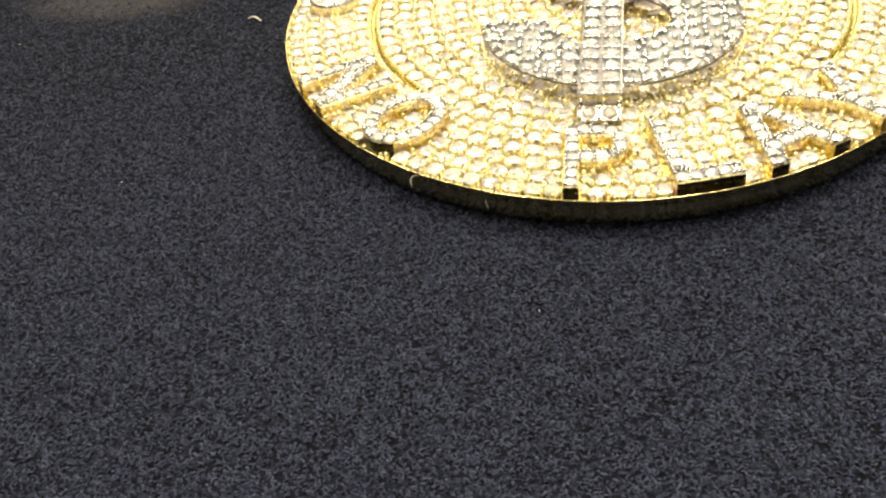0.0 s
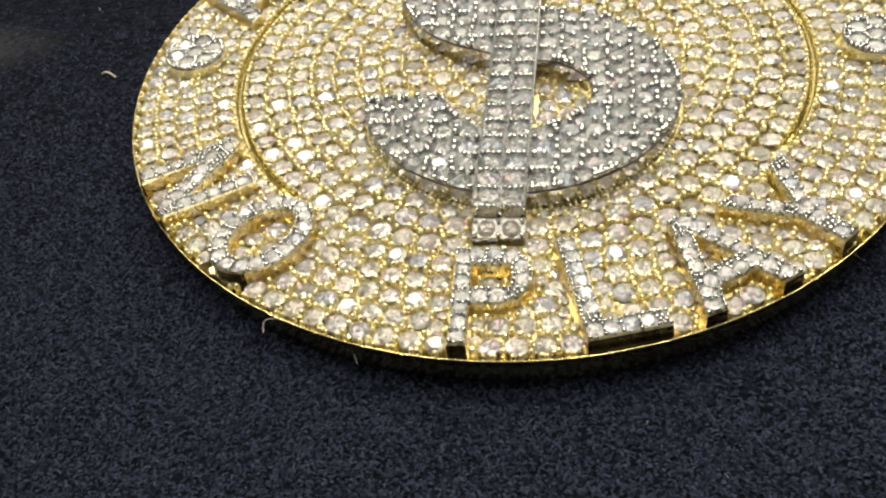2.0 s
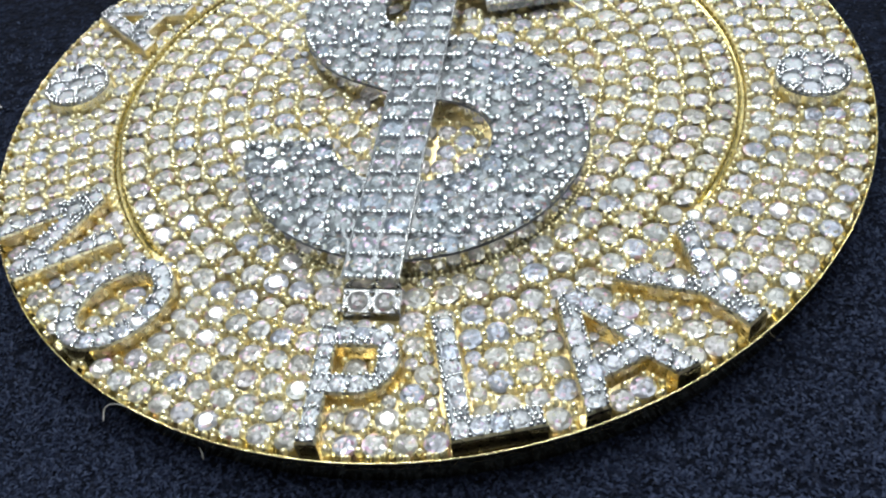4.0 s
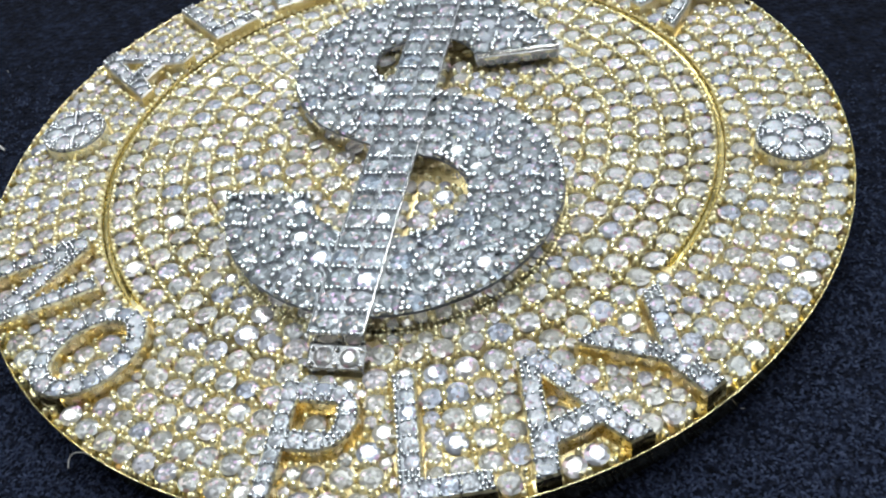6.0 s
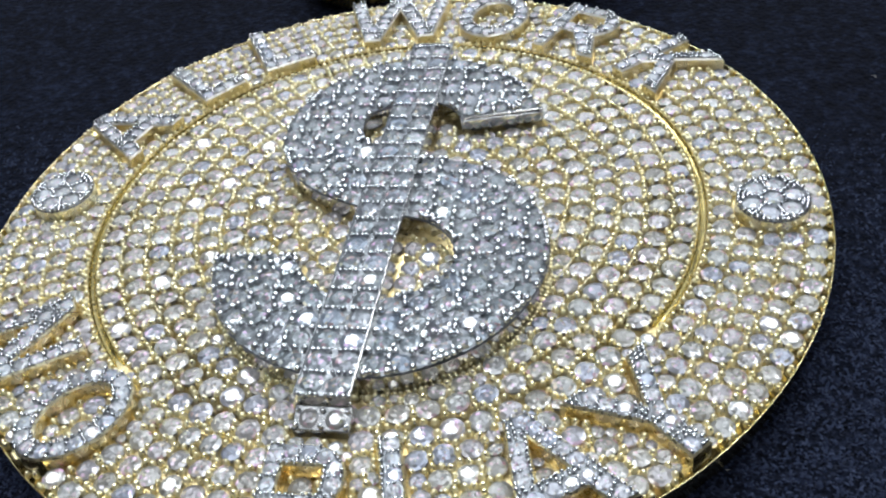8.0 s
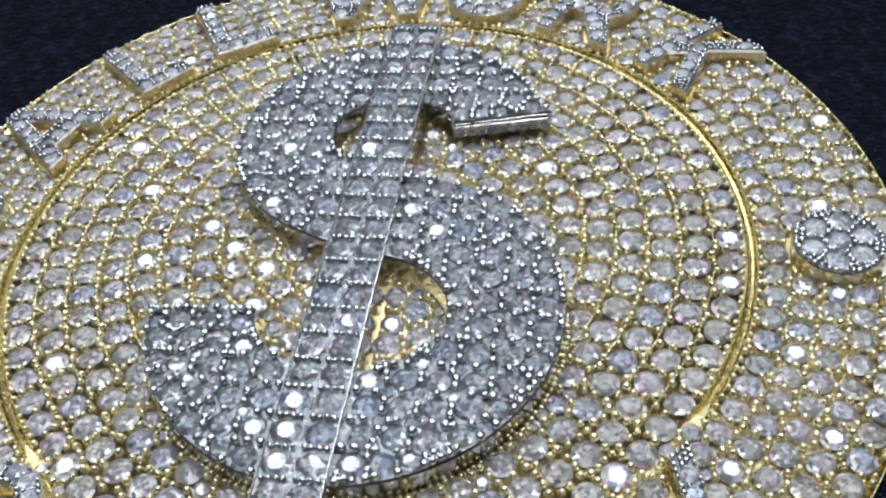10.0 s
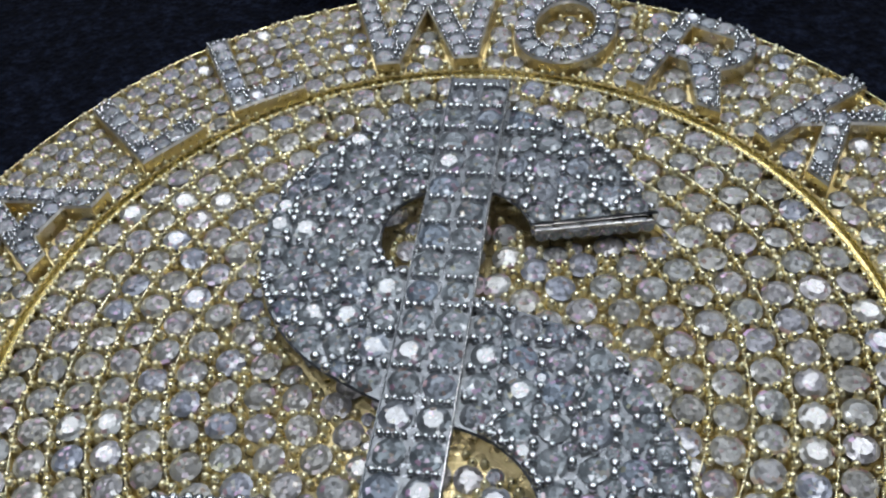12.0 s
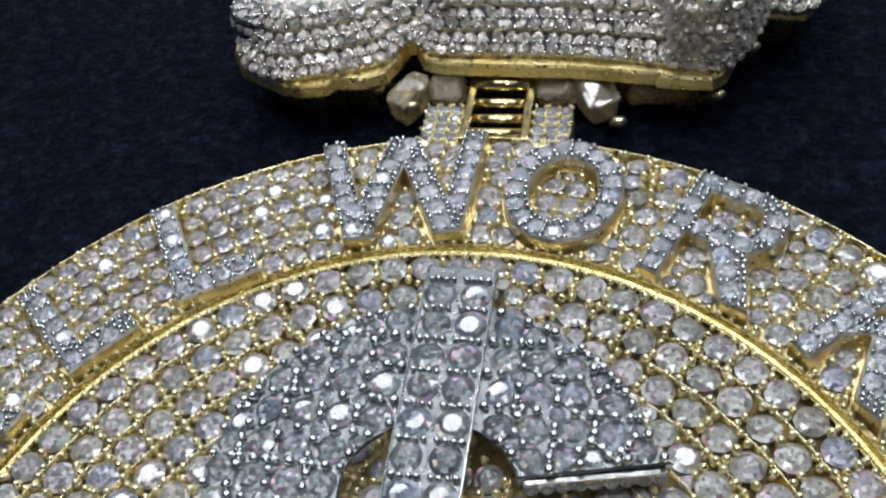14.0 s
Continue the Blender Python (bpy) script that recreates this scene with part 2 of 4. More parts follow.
def honeycomb(x0, y0, x1, y1, pitch, turn=0.0):
    c, s = math.cos(turn), math.sin(turn)
    mx, my = (x0 + x1) / 2, (y0 + y1) / 2
    half = max(x1 - x0, y1 - y0) * 0.75
    n = int(half / pitch) + 1
    out = []
    for j in range(-n, n + 1):
        for i in range(-n, n + 1):
            u, v = (i + 0.5 * (j % 2)) * pitch, j * pitch * 0.88
            out.append((mx + c * u - s * v, my + s * u + c * v))
    return out


def pave(outlines, pitch, margin, extra=(), turn=0.0):
    """Places for stones inside outlines: the given ones first, then a honeycomb where room is left."""
    xs, ys = zip(*outlines[0])
    wanted = list(extra) + honeycomb(min(xs), min(ys), max(xs), max(ys), pitch, turn)
    ok = depth_inside(wanted, outlines) >= margin
    kept = Spread(pitch * 0.93)
    for p, good in zip(wanted, ok):
        if good:
            kept.add(*p)
    return kept.points


def along(line, step):
    """Points at even steps along a closed outline."""
    pts = [Vector(p) for p in line]
    whole = sum((b - a).length for a, b in zip(pts, pts[1:] + pts[:1]))
    step = whole / max(1, round(whole / step))
    out, walked, due = [], 0.0, 0.0
    for a, b in zip(pts, pts[1:] + pts[:1]):
        length = (b - a).length
        while due < walked + length - 1e-9:
            p = a.lerp(b, (due - walked) / length)
            out.append((p.x, p.y))
            due += step
        walked += length
    return out


def rows_along(outlines, pitch, margin, rows, extra=(), gap=0.93):
    """Places for stones that follow an outline in rows, then odd ones where room is left."""
    wanted = list(extra)
    for k in range(rows):
        for i, line in enumerate(outlines):
            line = line if (area2(line) > 0) == (i == 0) else line[::-1]
            wanted += along(inset(line, margin + k * pitch * 0.95), pitch)
    xs, ys = zip(*outlines[0])
    wanted += honeycomb(min(xs), min(ys), max(xs), max(ys), pitch * 0.27)
    kept = Spread(pitch * gap)
    for p, d in zip(wanted, depth_inside(wanted, outlines)):
        if d >= margin * 0.97:
            kept.add(*p)
    return kept.points


def stone_data():
    """A round brilliant seen from above: table, star and girdle facets; radius 1."""
    bm = bmesh.new()
    table = [bm.verts.new((0.58 * math.cos(i * math.pi / 4), 0.58 * math.sin(i * math.pi / 4), 0.19)) for i in range(8)]
    girdle = [bm.verts.new((math.cos(i * math.pi / 8), math.sin(i * math.pi / 8), 0.0)) for i in range(16)]
    foot = [bm.verts.new((0.9 * math.cos(i * math.pi / 4), 0.9 * math.sin(i * math.pi / 4), -0.55)) for i in range(8)]
    bm.faces.new(table)
    for i in range(8):
        j, g = (i + 1) % 8, 2 * i
        bm.faces.new((table[i], girdle[g + 1], table[j]))
        bm.faces.new((table[i], girdle[g], girdle[g + 1]))
        bm.faces.new((table[j], girdle[g + 1], girdle[(g + 2) % 16]))
        bm.faces.new((foot[i], foot[j], girdle[(g + 2) % 16], girdle[g + 1], girdle[g]))
    bmesh.ops.recalc_face_normals(bm, faces=bm.faces)
    plan = bm.loops.layers.uv.new("plan")
    for f in bm.faces:
        for c in f.loops:
            c[plan].uv = (0.5 + 0.5 * c.vert.co.x, 0.5 + 0.5 * c.vert.co.y)
    return bm


STONE = mesh_of("stone", stone_data(), GEM)
STONE_GOLD = mesh_of("stone", stone_data(), GEM_GOLD)
STONE_WARM = mesh_of("stone", stone_data(), GEM_WARM)
STONE_BRIGHT = mesh_of("stone", stone_data(), GEM_BRIGHT)
STONE_V = np.array([v.co[:] for v in STONE.vertices])
STONE_F = [tuple(p.vertices) for p in STONE.polygons]
dice = random.Random(7)


def seat(x, y, z, r, lean=3.0, axis=None):
    """Where one stone sits: a little askew, turned by chance. axis: the way its table faces, if not up."""
    m = Matrix.Translation((x * R, y * R, z * R))
    if axis is not None:
        m = m @ Vector(axis).to_track_quat("Z", "Y").to_matrix().to_4x4()
    m = m @ Euler((radians(dice.gauss(0, lean * 1.3)), radians(dice.gauss(0, lean * 1.3)), dice.random() * 6.28)).to_matrix().to_4x4()
    return m @ Matrix.Scale(r * R, 4)


def stones(seats, parent, name="stone", data=None):
    """Each stone an object of its own on one mesh."""
    for m in seats:
        ob = new(name, data or STONE)
        ob.parent = parent
        ob.matrix_parent_inverse = Matrix.Translation(-parent.location)
        ob.matrix_basis = m


def joined(name, seats, v, faces, material, parent, label, smooth=False):
    """Many small alike pieces in one mesh."""
    if not seats:
        return None
    verts = np.concatenate([v @ np.array(m)[:3, :3].T + np.array(m)[:3, 3] for m in seats])
    out = [tuple(i + k * len(v) for i in f) for k in range(len(seats)) for f in faces]
    me = bpy.data.meshes.new(name)
    me.from_pydata(verts.tolist(), [], out)
    me.materials.append(material)
    if v is STONE_V:
        plan = me.uv_layers.new(name="plan")
        one = np.array([0.5 + 0.5 * v[i, :2] for f in faces for i in f])
        plan.data.foreach_set("uv", np.tile(one, (len(seats), 1)).ravel())
    if smooth:
        me.polygons.foreach_set("use_smooth", [True] * len(me.polygons))
    return tagged(hang(new(name, me), parent), label, kind="stuff")


def bead_data():
    bm = bmesh.new()
    bmesh.ops.create_icosphere(bm, subdivisions=2, radius=1.0)
    v = np.array([q.co[:] for q in bm.verts])
    f = [tuple(q.index for q in p.verts) for p in bm.faces]
    bm.free()
    return v, f


BEAD_V, BEAD_F = bead_data()


def bead_seats(points, z, r, tall=1.0):
    return [Matrix.Translation((x * R, y * R, (z + dice.uniform(-0.15, 0.15) * r) * R)) @ Matrix.Scale(r * R * dice.uniform(0.85, 1.15), 4) @ Matrix.Diagonal((1, 1, tall, 1)) for x, y in points]


def claws(points, pitch, outlines=None, margin=0.0, turn=None):
    """Prong beads in the gaps round stones, a pair at each corner where they do not crowd."""
    wanted = []
    for x, y in points:
        base = math.atan2(y, x) if turn is None else turn
        for k in range(4):
            for side_ in (-1, 1):
                a = base + math.pi / 4 + k * math.pi / 2 + side_ * 0.17 + dice.uniform(-0.08, 0.08)
                wanted.append((x + 0.575 * pitch * math.cos(a), y + 0.575 * pitch * math.sin(a)))
    if outlines:
        ok = depth_inside(wanted, outlines) >= margin
        wanted = [p for p, good in zip(wanted, ok) if good]
    kept = Spread(0.24 * pitch)
    for p in wanted:
        kept.add(*p)
    return kept.points


def filling(points, room, outlines, margin, gap, step, within=None):
    """Beads for the bare metal left between stones, the roomiest gaps first. points: places of stones, with their radius or without. outlines: lists to keep out of, or one to stay in."""
    if within:
        xs, ys = zip(*within[0])
        p = np.array(honeycomb(min(xs), min(ys), max(xs), max(ys), step))
        p = p[depth_inside(p, within) > margin]
    else:
        p = np.array(honeycomb(-1, -1, 1, 1, step))
    near = np.full(len(p), 9.0)
    for x, y, *size in points:
        close = (np.abs(p[:, 0] - x) < 0.09) & (np.abs(p[:, 1] - y) < 0.09)
        near[close] = np.minimum(near[close], np.hypot(p[close, 0] - x, p[close, 1] - y) - sum(size))
    p, near = p[(near > room) & (near < 8)], near[(near > room) & (near < 8)]
    for lines in outlines:
        ok = depth_inside(p, lines) < -margin
        p, near = p[ok], near[ok]
    kept = Spread(gap)
    for k in np.argsort(-np.round(near, 3), kind="stable"):
        kept.add(*p[k])
    return kept.points


def fit_in(taken, wanted, depths, sizes):
    """Smaller and smaller stones for the places that are left: x, y and radius of each. depths: the room that each place has."""
    cells, out, wide = {}, [], 0.05
    for x, y, size in taken:
        cells.setdefault((int(x // wide), int(y // wide)), []).append((x, y, size))
    for size in sizes:
        for (x, y), d in zip(wanted, depths):
            if d < size * 0.98:
                continue
            i, j = int(x // wide), int(y // wide)
            if all(math.hypot(u - x, v - y) - q > size * 0.97 for a in (i - 1, i, i + 1) for b in (j - 1, j, j + 1) for u, v, q in cells.get((a, b), ())):
                cells.setdefault((i, j), []).append((x, y, size))
                out.append((x, y, size))
    return out


def revolve(profile, n=192):
    """A closed ring or disc turned from a profile of radius and height."""
    bm = bmesh.new()
    rings = []
    for r, z in profile:
        rings.append([bm.verts.new((r * R * math.cos(2 * math.pi * i / n), r * R * math.sin(2 * math.pi * i / n), z * R)) for i in range(n)] if r > 0 else [bm.verts.new((0, 0, z * R))])
    for a, b in zip(rings, rings[1:]):
        for i in range(n):
            j = (i + 1) % n
            if len(a) == 1:
                bm.faces.new((a[0], b[i], b[j]))
            elif len(b) == 1:
                bm.faces.new((a[i], b[0], a[j]))
            else:
                bm.faces.new((a[i], b[i], b[j], a[j]))
    bmesh.ops.recalc_face_normals(bm, faces=bm.faces)
    for f in bm.faces:
        f.smooth = True
    return bm


def wire(r, thick, z, a0=0.0, a1=360.0, tall=1.0):
    """A thin bent wire round the middle, from one heading to another, tapering into the face at its ends."""
    bm, n, rings = bmesh.new(), 180, []
    whole = a1 - a0 >= 360.0
    for i in range(n + (not whole)):
        a = radians(a0 + (a1 - a0) * i / n)
        low = 0.0 if whole else 2 * thick * max(0.0, 1 - min(i, n - i) / 5)
        rings.append([bm.verts.new(((r + thick * math.cos(q)) * R * math.cos(a), (r + thick * math.cos(q)) * R * math.sin(a), (z - low * tall + tall * thick * math.sin(q)) * R)) for q in [2 * math.pi * k / 8 for k in range(8)]])
    for a, b in zip(rings, rings[1:] + (rings[:1] if whole else [])):
        for k in range(8):
            bm.faces.new((a[k], b[k], b[(k + 1) % 8], a[(k + 1) % 8])).smooth = True
    bmesh.ops.recalc_face_normals(bm, faces=bm.faces)
    return bm


def box(bm, x0, x1, y0, y1, z0, z1, bevel=0.004):
    """A block with softened edges, in radii."""
    made = bmesh.ops.create_cube(bm, size=1.0)["verts"]
    for v in made:
        v.co = Vector(((x0 + x1) / 2 + v.co.x * (x1 - x0), (y0 + y1) / 2 + v.co.y * (y1 - y0), (z0 + z1) / 2 + v.co.z * (z1 - z0))) * R
    edges = list({e for v in made for e in v.link_edges})
    bmesh.ops.bevel(bm, geom=edges, offset=bevel * R, segments=2, affect="EDGES", profile=0.5)
    return bm


# ---- the setting: felt table top and a plain dim room ----
def sheet(name, half, z, material, cuts=1):
    bm = bmesh.new()
    bmesh.ops.create_grid(bm, x_segments=cuts, y_segments=cuts, size=half)
    bmesh.ops.translate(bm, verts=bm.verts, vec=(0, 0, z))
    return new(name, mesh_of(name, bm, material))


tagged(sheet("ground", 3.0, FELT_Z, FELT), "black felt covering the jeweller's table", "table top", kind="structure")


def room_side(name, x0, x1, y0, y1, z0, z1):
    bm = bmesh.new()
    bmesh.ops.create_cube(bm, size=1.0)
    for v in bm.verts:
        v.co = Vector(((x0 + x1) / 2 + v.co.x * (x1 - x0), (y0 + y1) / 2 + v.co.y * (y1 - y0), (z0 + z1) / 2 + v.co.z * (z1 - z0)))
    return tagged(new(name, mesh_of(name, bm, PLASTER)), "plain grey plastered wall of the dim room", "wall", kind="structure")


room_side("wall_north", -3.0, 3.0, 3.0, 3.1, -0.8, 1.9)
room_side("wall_south", -3.0, 3.0, -3.1, -3.0, -0.8, 1.9)
room_side("wall_east", 3.0, 3.1, -3.0, 3.0, -0.8, 1.9)
room_side("wall_west", -3.1, -3.0, -3.0, 3.0, -0.8, 1.9)
tagged(room_side("ceiling", -3.1, 3.1, -3.1, 3.1, 1.9, 2.0), "plain grey ceiling", "ceiling")

# ---- the medallion ----
medallion = new("medallion_pendant")
medallion.location = (0, 0, FELT_Z)
tagged(medallion, "round yellow gold pendant paved with clear stones, lying on black felt", "pendant")

LETTER_Z, DOLLAR_Z, BAR_Z = 0.035, 0.056, 0.067
FIELD_Z = -0.008

part("base_disc", revolve([(0, -THICK), (0.970, -THICK), (0.984, -THICK + 0.006), (0.991, -THICK + 0.016), (0.988, -0.042), (0.9935, -0.02), (0.999, -0.008), (1.0015, -0.001), (1.0025, 0.0025), (1.0022, 0.0042), (1.0010, 0.0048), (0.9995, 0.0040), (0.9972, -0.001), (0.9955, FIELD_Z), (0.98, FIELD_Z), (0, FIELD_Z)]), POLISHED, medallion, "polished yellow gold disc with a thin lip and a rounded side")
RING = (-34.0, 231.0)  # the ring is open below, where the stones run on


def trough(profile, a0, a1, n=200):
    """A strip of the given profile (radius, height) bent round the middle, growing slim and sinking into the face at both ends."""
    bm, last = bmesh.new(), None
    for i in range(n + 1):
        a = radians(a0 + (a1 - a0) * i / n)
        low = 0.012 * max(0.0, 1 - min(i, n - i) / 5)
        slim = min(1.0, 0.8 + 0.2 * min(i, n - i) / 10)
        row = [bm.verts.new((q * R * math.cos(a), q * R * math.sin(a), (z - low) * R)) for q, z in ((0.726 + (r - 0.726) * slim, z) for r, z in profile)]
        for k in range(len(row) - 1) if last else ():
            bm.faces.new((last[k], last[k + 1], row[k + 1], row[k]))
        last = row
    bmesh.ops.recalc_face_normals(bm, faces=bm.faces)
    return bm


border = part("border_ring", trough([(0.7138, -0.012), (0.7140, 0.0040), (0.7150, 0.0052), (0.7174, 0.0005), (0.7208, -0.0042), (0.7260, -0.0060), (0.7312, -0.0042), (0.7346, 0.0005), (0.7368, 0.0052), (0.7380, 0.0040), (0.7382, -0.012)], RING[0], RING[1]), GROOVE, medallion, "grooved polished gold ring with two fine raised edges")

for r in (0.7150, 0.7368):
    part("border_wire", wire(r, 0.0013, 0.0046, RING[0] + 4, RING[1] - 4, 1.6), WEB, border, "fine raised edge")
spots = [(r * math.cos(a), r * math.sin(a)) for r in (0.7118, 0.7402) for k in range(166) for a in (radians(RING[0] + 2 + (RING[1] - RING[0] - 4) * (k + dice.uniform(-0.2, 0.2)) / 165),)]
joined("beading", bead_seats(spots, 0.0046, 0.0062, 1.3), BEAD_V, BEAD_F, GOLD, border, "small gold prong beads along both edges", True)

# glyphs: outlines in width w, height h and stroke s, from the middle of the foot line
S = 0.0445


def glyph_l(w, h, s):
    return [[(-w / 2, 0), (w / 2, 0), (w / 2, s), (-w / 2 + s, s), (-w / 2 + s, h), (-w / 2, h)]]


def glyph_a(w, h, s):
    k = s * 1.05
    top = s * 0.55
    q = h * 0.30
    half = lambda v: (w / 2 - k) * (1 - v / (h - s * 0.95))
    return [
        [(-w / 2, 0), (-w / 2 + k, 0), (-half(q) * 0.98, q - 0.02), (half(q) * 0.98, q - 0.02), (w / 2 - k, 0), (w / 2, 0), (top, h), (-top, h)],
        [(-half(q + s * 0.7), q + s * 0.7), (half(q + s * 0.7), q + s * 0.7), (0.0, h - s * 1.25)],
    ]


def glyph_o(w, h, s):
    return [arc(0, h / 2, w / 2, h / 2, 0, 352.5, 47), arc(0, h / 2, w / 2 - s, h / 2 - s, 0, 350, 35)]


def glyph_p(w, h, s):
    low = h * 0.40
    r = (h - low) / 2
    return [
        [(-w / 2, 0), (-w / 2 + s * 0.85, 0), (-w / 2 + s * 0.85, low), (w / 2 - r, low)] + arc(w / 2 - r, low + r, r, r, -75, 75, 10) + [(w / 2 - r, h), (-w / 2, h)],
        [(-w / 2 + s * 0.85, low + s), (w / 2 - s * 1.1, low + s), (w / 2 - s * 1.0, low + r), (w / 2 - s * 1.1, h - s * 1.1), (-w / 2 + s * 0.85, h - s * 1.1)],
    ]


def glyph_r(w, h, s):
    low = h * 0.42
    r = (h - low) / 2
    return [
        [(-w / 2, 0), (-w / 2 + s * 0.85, 0), (-w / 2 + s * 0.85, low), (-w / 2 + s * 1.7, low), (w / 2 - s * 0.75, 0), (w / 2 + s * 0.3, 0), (w / 2 - s * 0.8, low + 0.004)] + arc(w / 2 - r, low + r, r, r, -50, 75, 9) + [(w / 2 - r, h), (-w / 2, h)],
        [(-w / 2 + s * 0.85, low + s * 0.85), (w / 2 - s * 1.2, low + s * 0.85), (w / 2 - s * 0.95, low + r), (w / 2 - s * 1.2, h - s * 0.85), (-w / 2 + s * 0.85, h - s * 0.85)],
    ]


def glyph_k(w, h, s):
    k = s * 0.9
    return [[(-w / 2, 0), (-w / 2 + k, 0), (-w / 2 + k, h * 0.30), (-w / 2 + k * 1.6, h * 0.43), (w / 2 - k * 1.25, 0), (w / 2, 0), (-w / 2 + k * 2.3, h * 0.60), (w / 2, h), (w / 2 - k * 1.3, h), (-w / 2 + k, h * 0.52), (-w / 2 + k, h), (-w / 2, h)]]


def glyph_n(w, h, s):
    k = s * 0.95
    return [[(-w / 2, 0), (-w / 2 + k, 0), (-w / 2 + k, h * 0.62), (w / 2 - k * 1.1, 0), (w / 2, 0), (w / 2, h), (w / 2 - k, h), (w / 2 - k, h * 0.38), (-w / 2 + k * 1.1, h), (-w / 2, h)]]


def glyph_y(w, h, s):
    k = s * 0.55
    return [[(-k, 0), (k, 0), (k, h * 0.42), (w / 2, h), (w / 2 - s * 1.15, h), (0, h * 0.56), (-w / 2 + s * 1.15, h), (-w / 2, h), (-k, h * 0.42)]]


def glyph_w(w, h, s):
    k = s * 1.0
    q = w * 0.25
    return [[(-q - k * 0.55, 0), (-q + k * 0.55, 0), (0, h * 0.70), (q - k * 0.55, 0), (q + k * 0.55, 0), (w / 2, h), (w / 2 - k, h), (q, h * 0.36), (k * 0.6, h), (-k * 0.6, h), (-q, h * 0.36), (-w / 2 + k, h), (-w / 2, h)]]


# letter, outline, foot-line middle, way that its top points (degrees), width, height
LETTERS = [
    ("a", glyph_a, -0.704, 0.238, 159.6, 0.215, 0.225),
    ("l", glyph_l, -0.579, 0.461, 139.0, 0.135, 0.215),
    ("l", glyph_l, -0.423, 0.602, 121.5, 0.150, 0.230),
    ("w", glyph_w, -0.126, 0.729, 99.0, 0.315, 0.240),
    ("o", glyph_o, 0.123, 0.730, 80.5, 0.208, 0.240),
    ("r", glyph_r, 0.352, 0.648, 63.5, 0.180, 0.240),
    ("k", glyph_k, 0.560, 0.492, 41.0, 0.175, 0.235),
    ("n", glyph_n, -0.810, -0.570, 32.0, 0.185, 0.235),
    ("o", glyph_o, -0.582, -0.786, 53.5, 0.200, 0.250),
    ("p", glyph_p, 0.003, -0.976, 91.5, 0.162, 0.250),
    ("l", glyph_l, 0.266, -0.941, 105.0, 0.165, 0.265),
    ("a", glyph_a, 0.502, -0.846, 123.7, 0.225, 0.250),
    ("y", glyph_y, 0.697, -0.686, 137.4, 0.225, 0.240),
]


def set_out(outlines, x, y, way):
    c, s = math.cos(radians(way)), math.sin(radians(way))
    return [[(x + u * s + v * c, y - u * c + v * s) for u, v in line] for line in outlines]


def clipped(outlines, most):
    """Keeps an outline within the rim."""
    out = []
    for line in outlines:
        out.append([(x * min(1, most / math.hypot(x, y)), y * min(1, most / math.hypot(x, y))) for x, y in line])
    return out


raised = []  # outlines that stand on the paved face
SMALL, SMALL_R = 0.0345, 0.0160
for key, draw, x, y, way, w, h in LETTERS:
    out = 0.009 if y < -0.5 else 0.0
    lines = clipped(set_out(draw(w, h + out * 0.5, S), x - out * math.cos(radians(way)), y - out * math.sin(radians(way)), way), 0.9945)
    raised.append(lines)
    form = slab(bmesh.new(), lines, -0.01, LETTER_Z, 0.0040, 1, 2)
    form.normal_update()
    for f in form.faces:  # the felt's dark reflection is painted on the ends at the rim
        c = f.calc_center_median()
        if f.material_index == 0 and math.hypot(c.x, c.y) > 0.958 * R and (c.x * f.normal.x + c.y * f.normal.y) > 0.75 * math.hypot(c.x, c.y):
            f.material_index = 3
    letter = part("letter", form, (WALL if y < 0 else PALE, PLATE, GOLD if y < -0.5 else SATIN, END_REFLECTION), medallion, "raised capital letter %s paved with small clear stones" % key.upper())
    spots = rows_along(lines, SMALL, 0.0190, 1, (), 0.86)
    stones([seat(px, py, LETTER_Z + 0.001, SMALL_R, 5) for px, py in spots], letter, data=STONE_BRIGHT)
    joined("beading", bead_seats(filling(spots, 0.0162, [], 0.0045, 0.0108, 0.003, lines), LETTER_Z + 0.0035, 0.0045), BEAD_V, BEAD_F, WHITE, letter, "tiny white gold prong beads", True)

for x in (-0.868, 0.874):
    lines = [arc(x, -0.004, 0.080, 0.080, 0, 352.5, 47)]
    raised.append(lines)
    dot = part("dot", slab(bmesh.new(), lines, -0.01, LETTER_Z), (GOLD, PLATE), medallion, "raised round dot paved with clear stones")
    rings = [(x, -0.004)] + arc(x, -0.004, 0.049, 0.049, 20, 320, 5)
    stones([seat(px, py, LETTER_Z + 0.001, 0.0215, 4) for px, py in rings], dot, data=STONE_BRIGHT)
    joined("beading", bead_seats(filling([(px, py, 0.0215) for px, py in rings], 0.0015, [], 0.004, 0.0105, 0.003, lines), LETTER_Z + 0.004, 0.0055), BEAD_V, BEAD_F, WHITE, dot, "tiny white gold prong beads", True)

# the dollar sign: two bowls and a diagonal spine
dollar_line = (
    [(0.336, 0.340)]
    + arc(0.0, 0.263, 0.330, 0.323, 19, 248, 48)
    + bezier((-0.121, -0.036), (-0.05, -0.075), (0.02, -0.088), (0.055, -0.096), 6)
    + arc(0.015, -0.226, 0.174, 0.135, 76, -178, 40)
    + arc(0.02, -0.215, 0.378, 0.366, 184, 417, 52)
    + bezier((0.226, 0.092), (0.16, 0.115), (0.02, 0.15), (-0.09, 0.19), 6)
    + arc(0.005, 0.263, 0.127, 0.110, 216, 18, 30)
)
dollar_line = [(x + 0.002, y - 0.010) for x, y in dollar_line]
raised.append([dollar_line])
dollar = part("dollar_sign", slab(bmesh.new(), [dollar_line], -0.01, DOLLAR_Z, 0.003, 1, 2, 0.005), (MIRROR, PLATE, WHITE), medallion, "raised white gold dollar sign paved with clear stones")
ROW = 0.0572  # stones stand in rows that run on from the bar
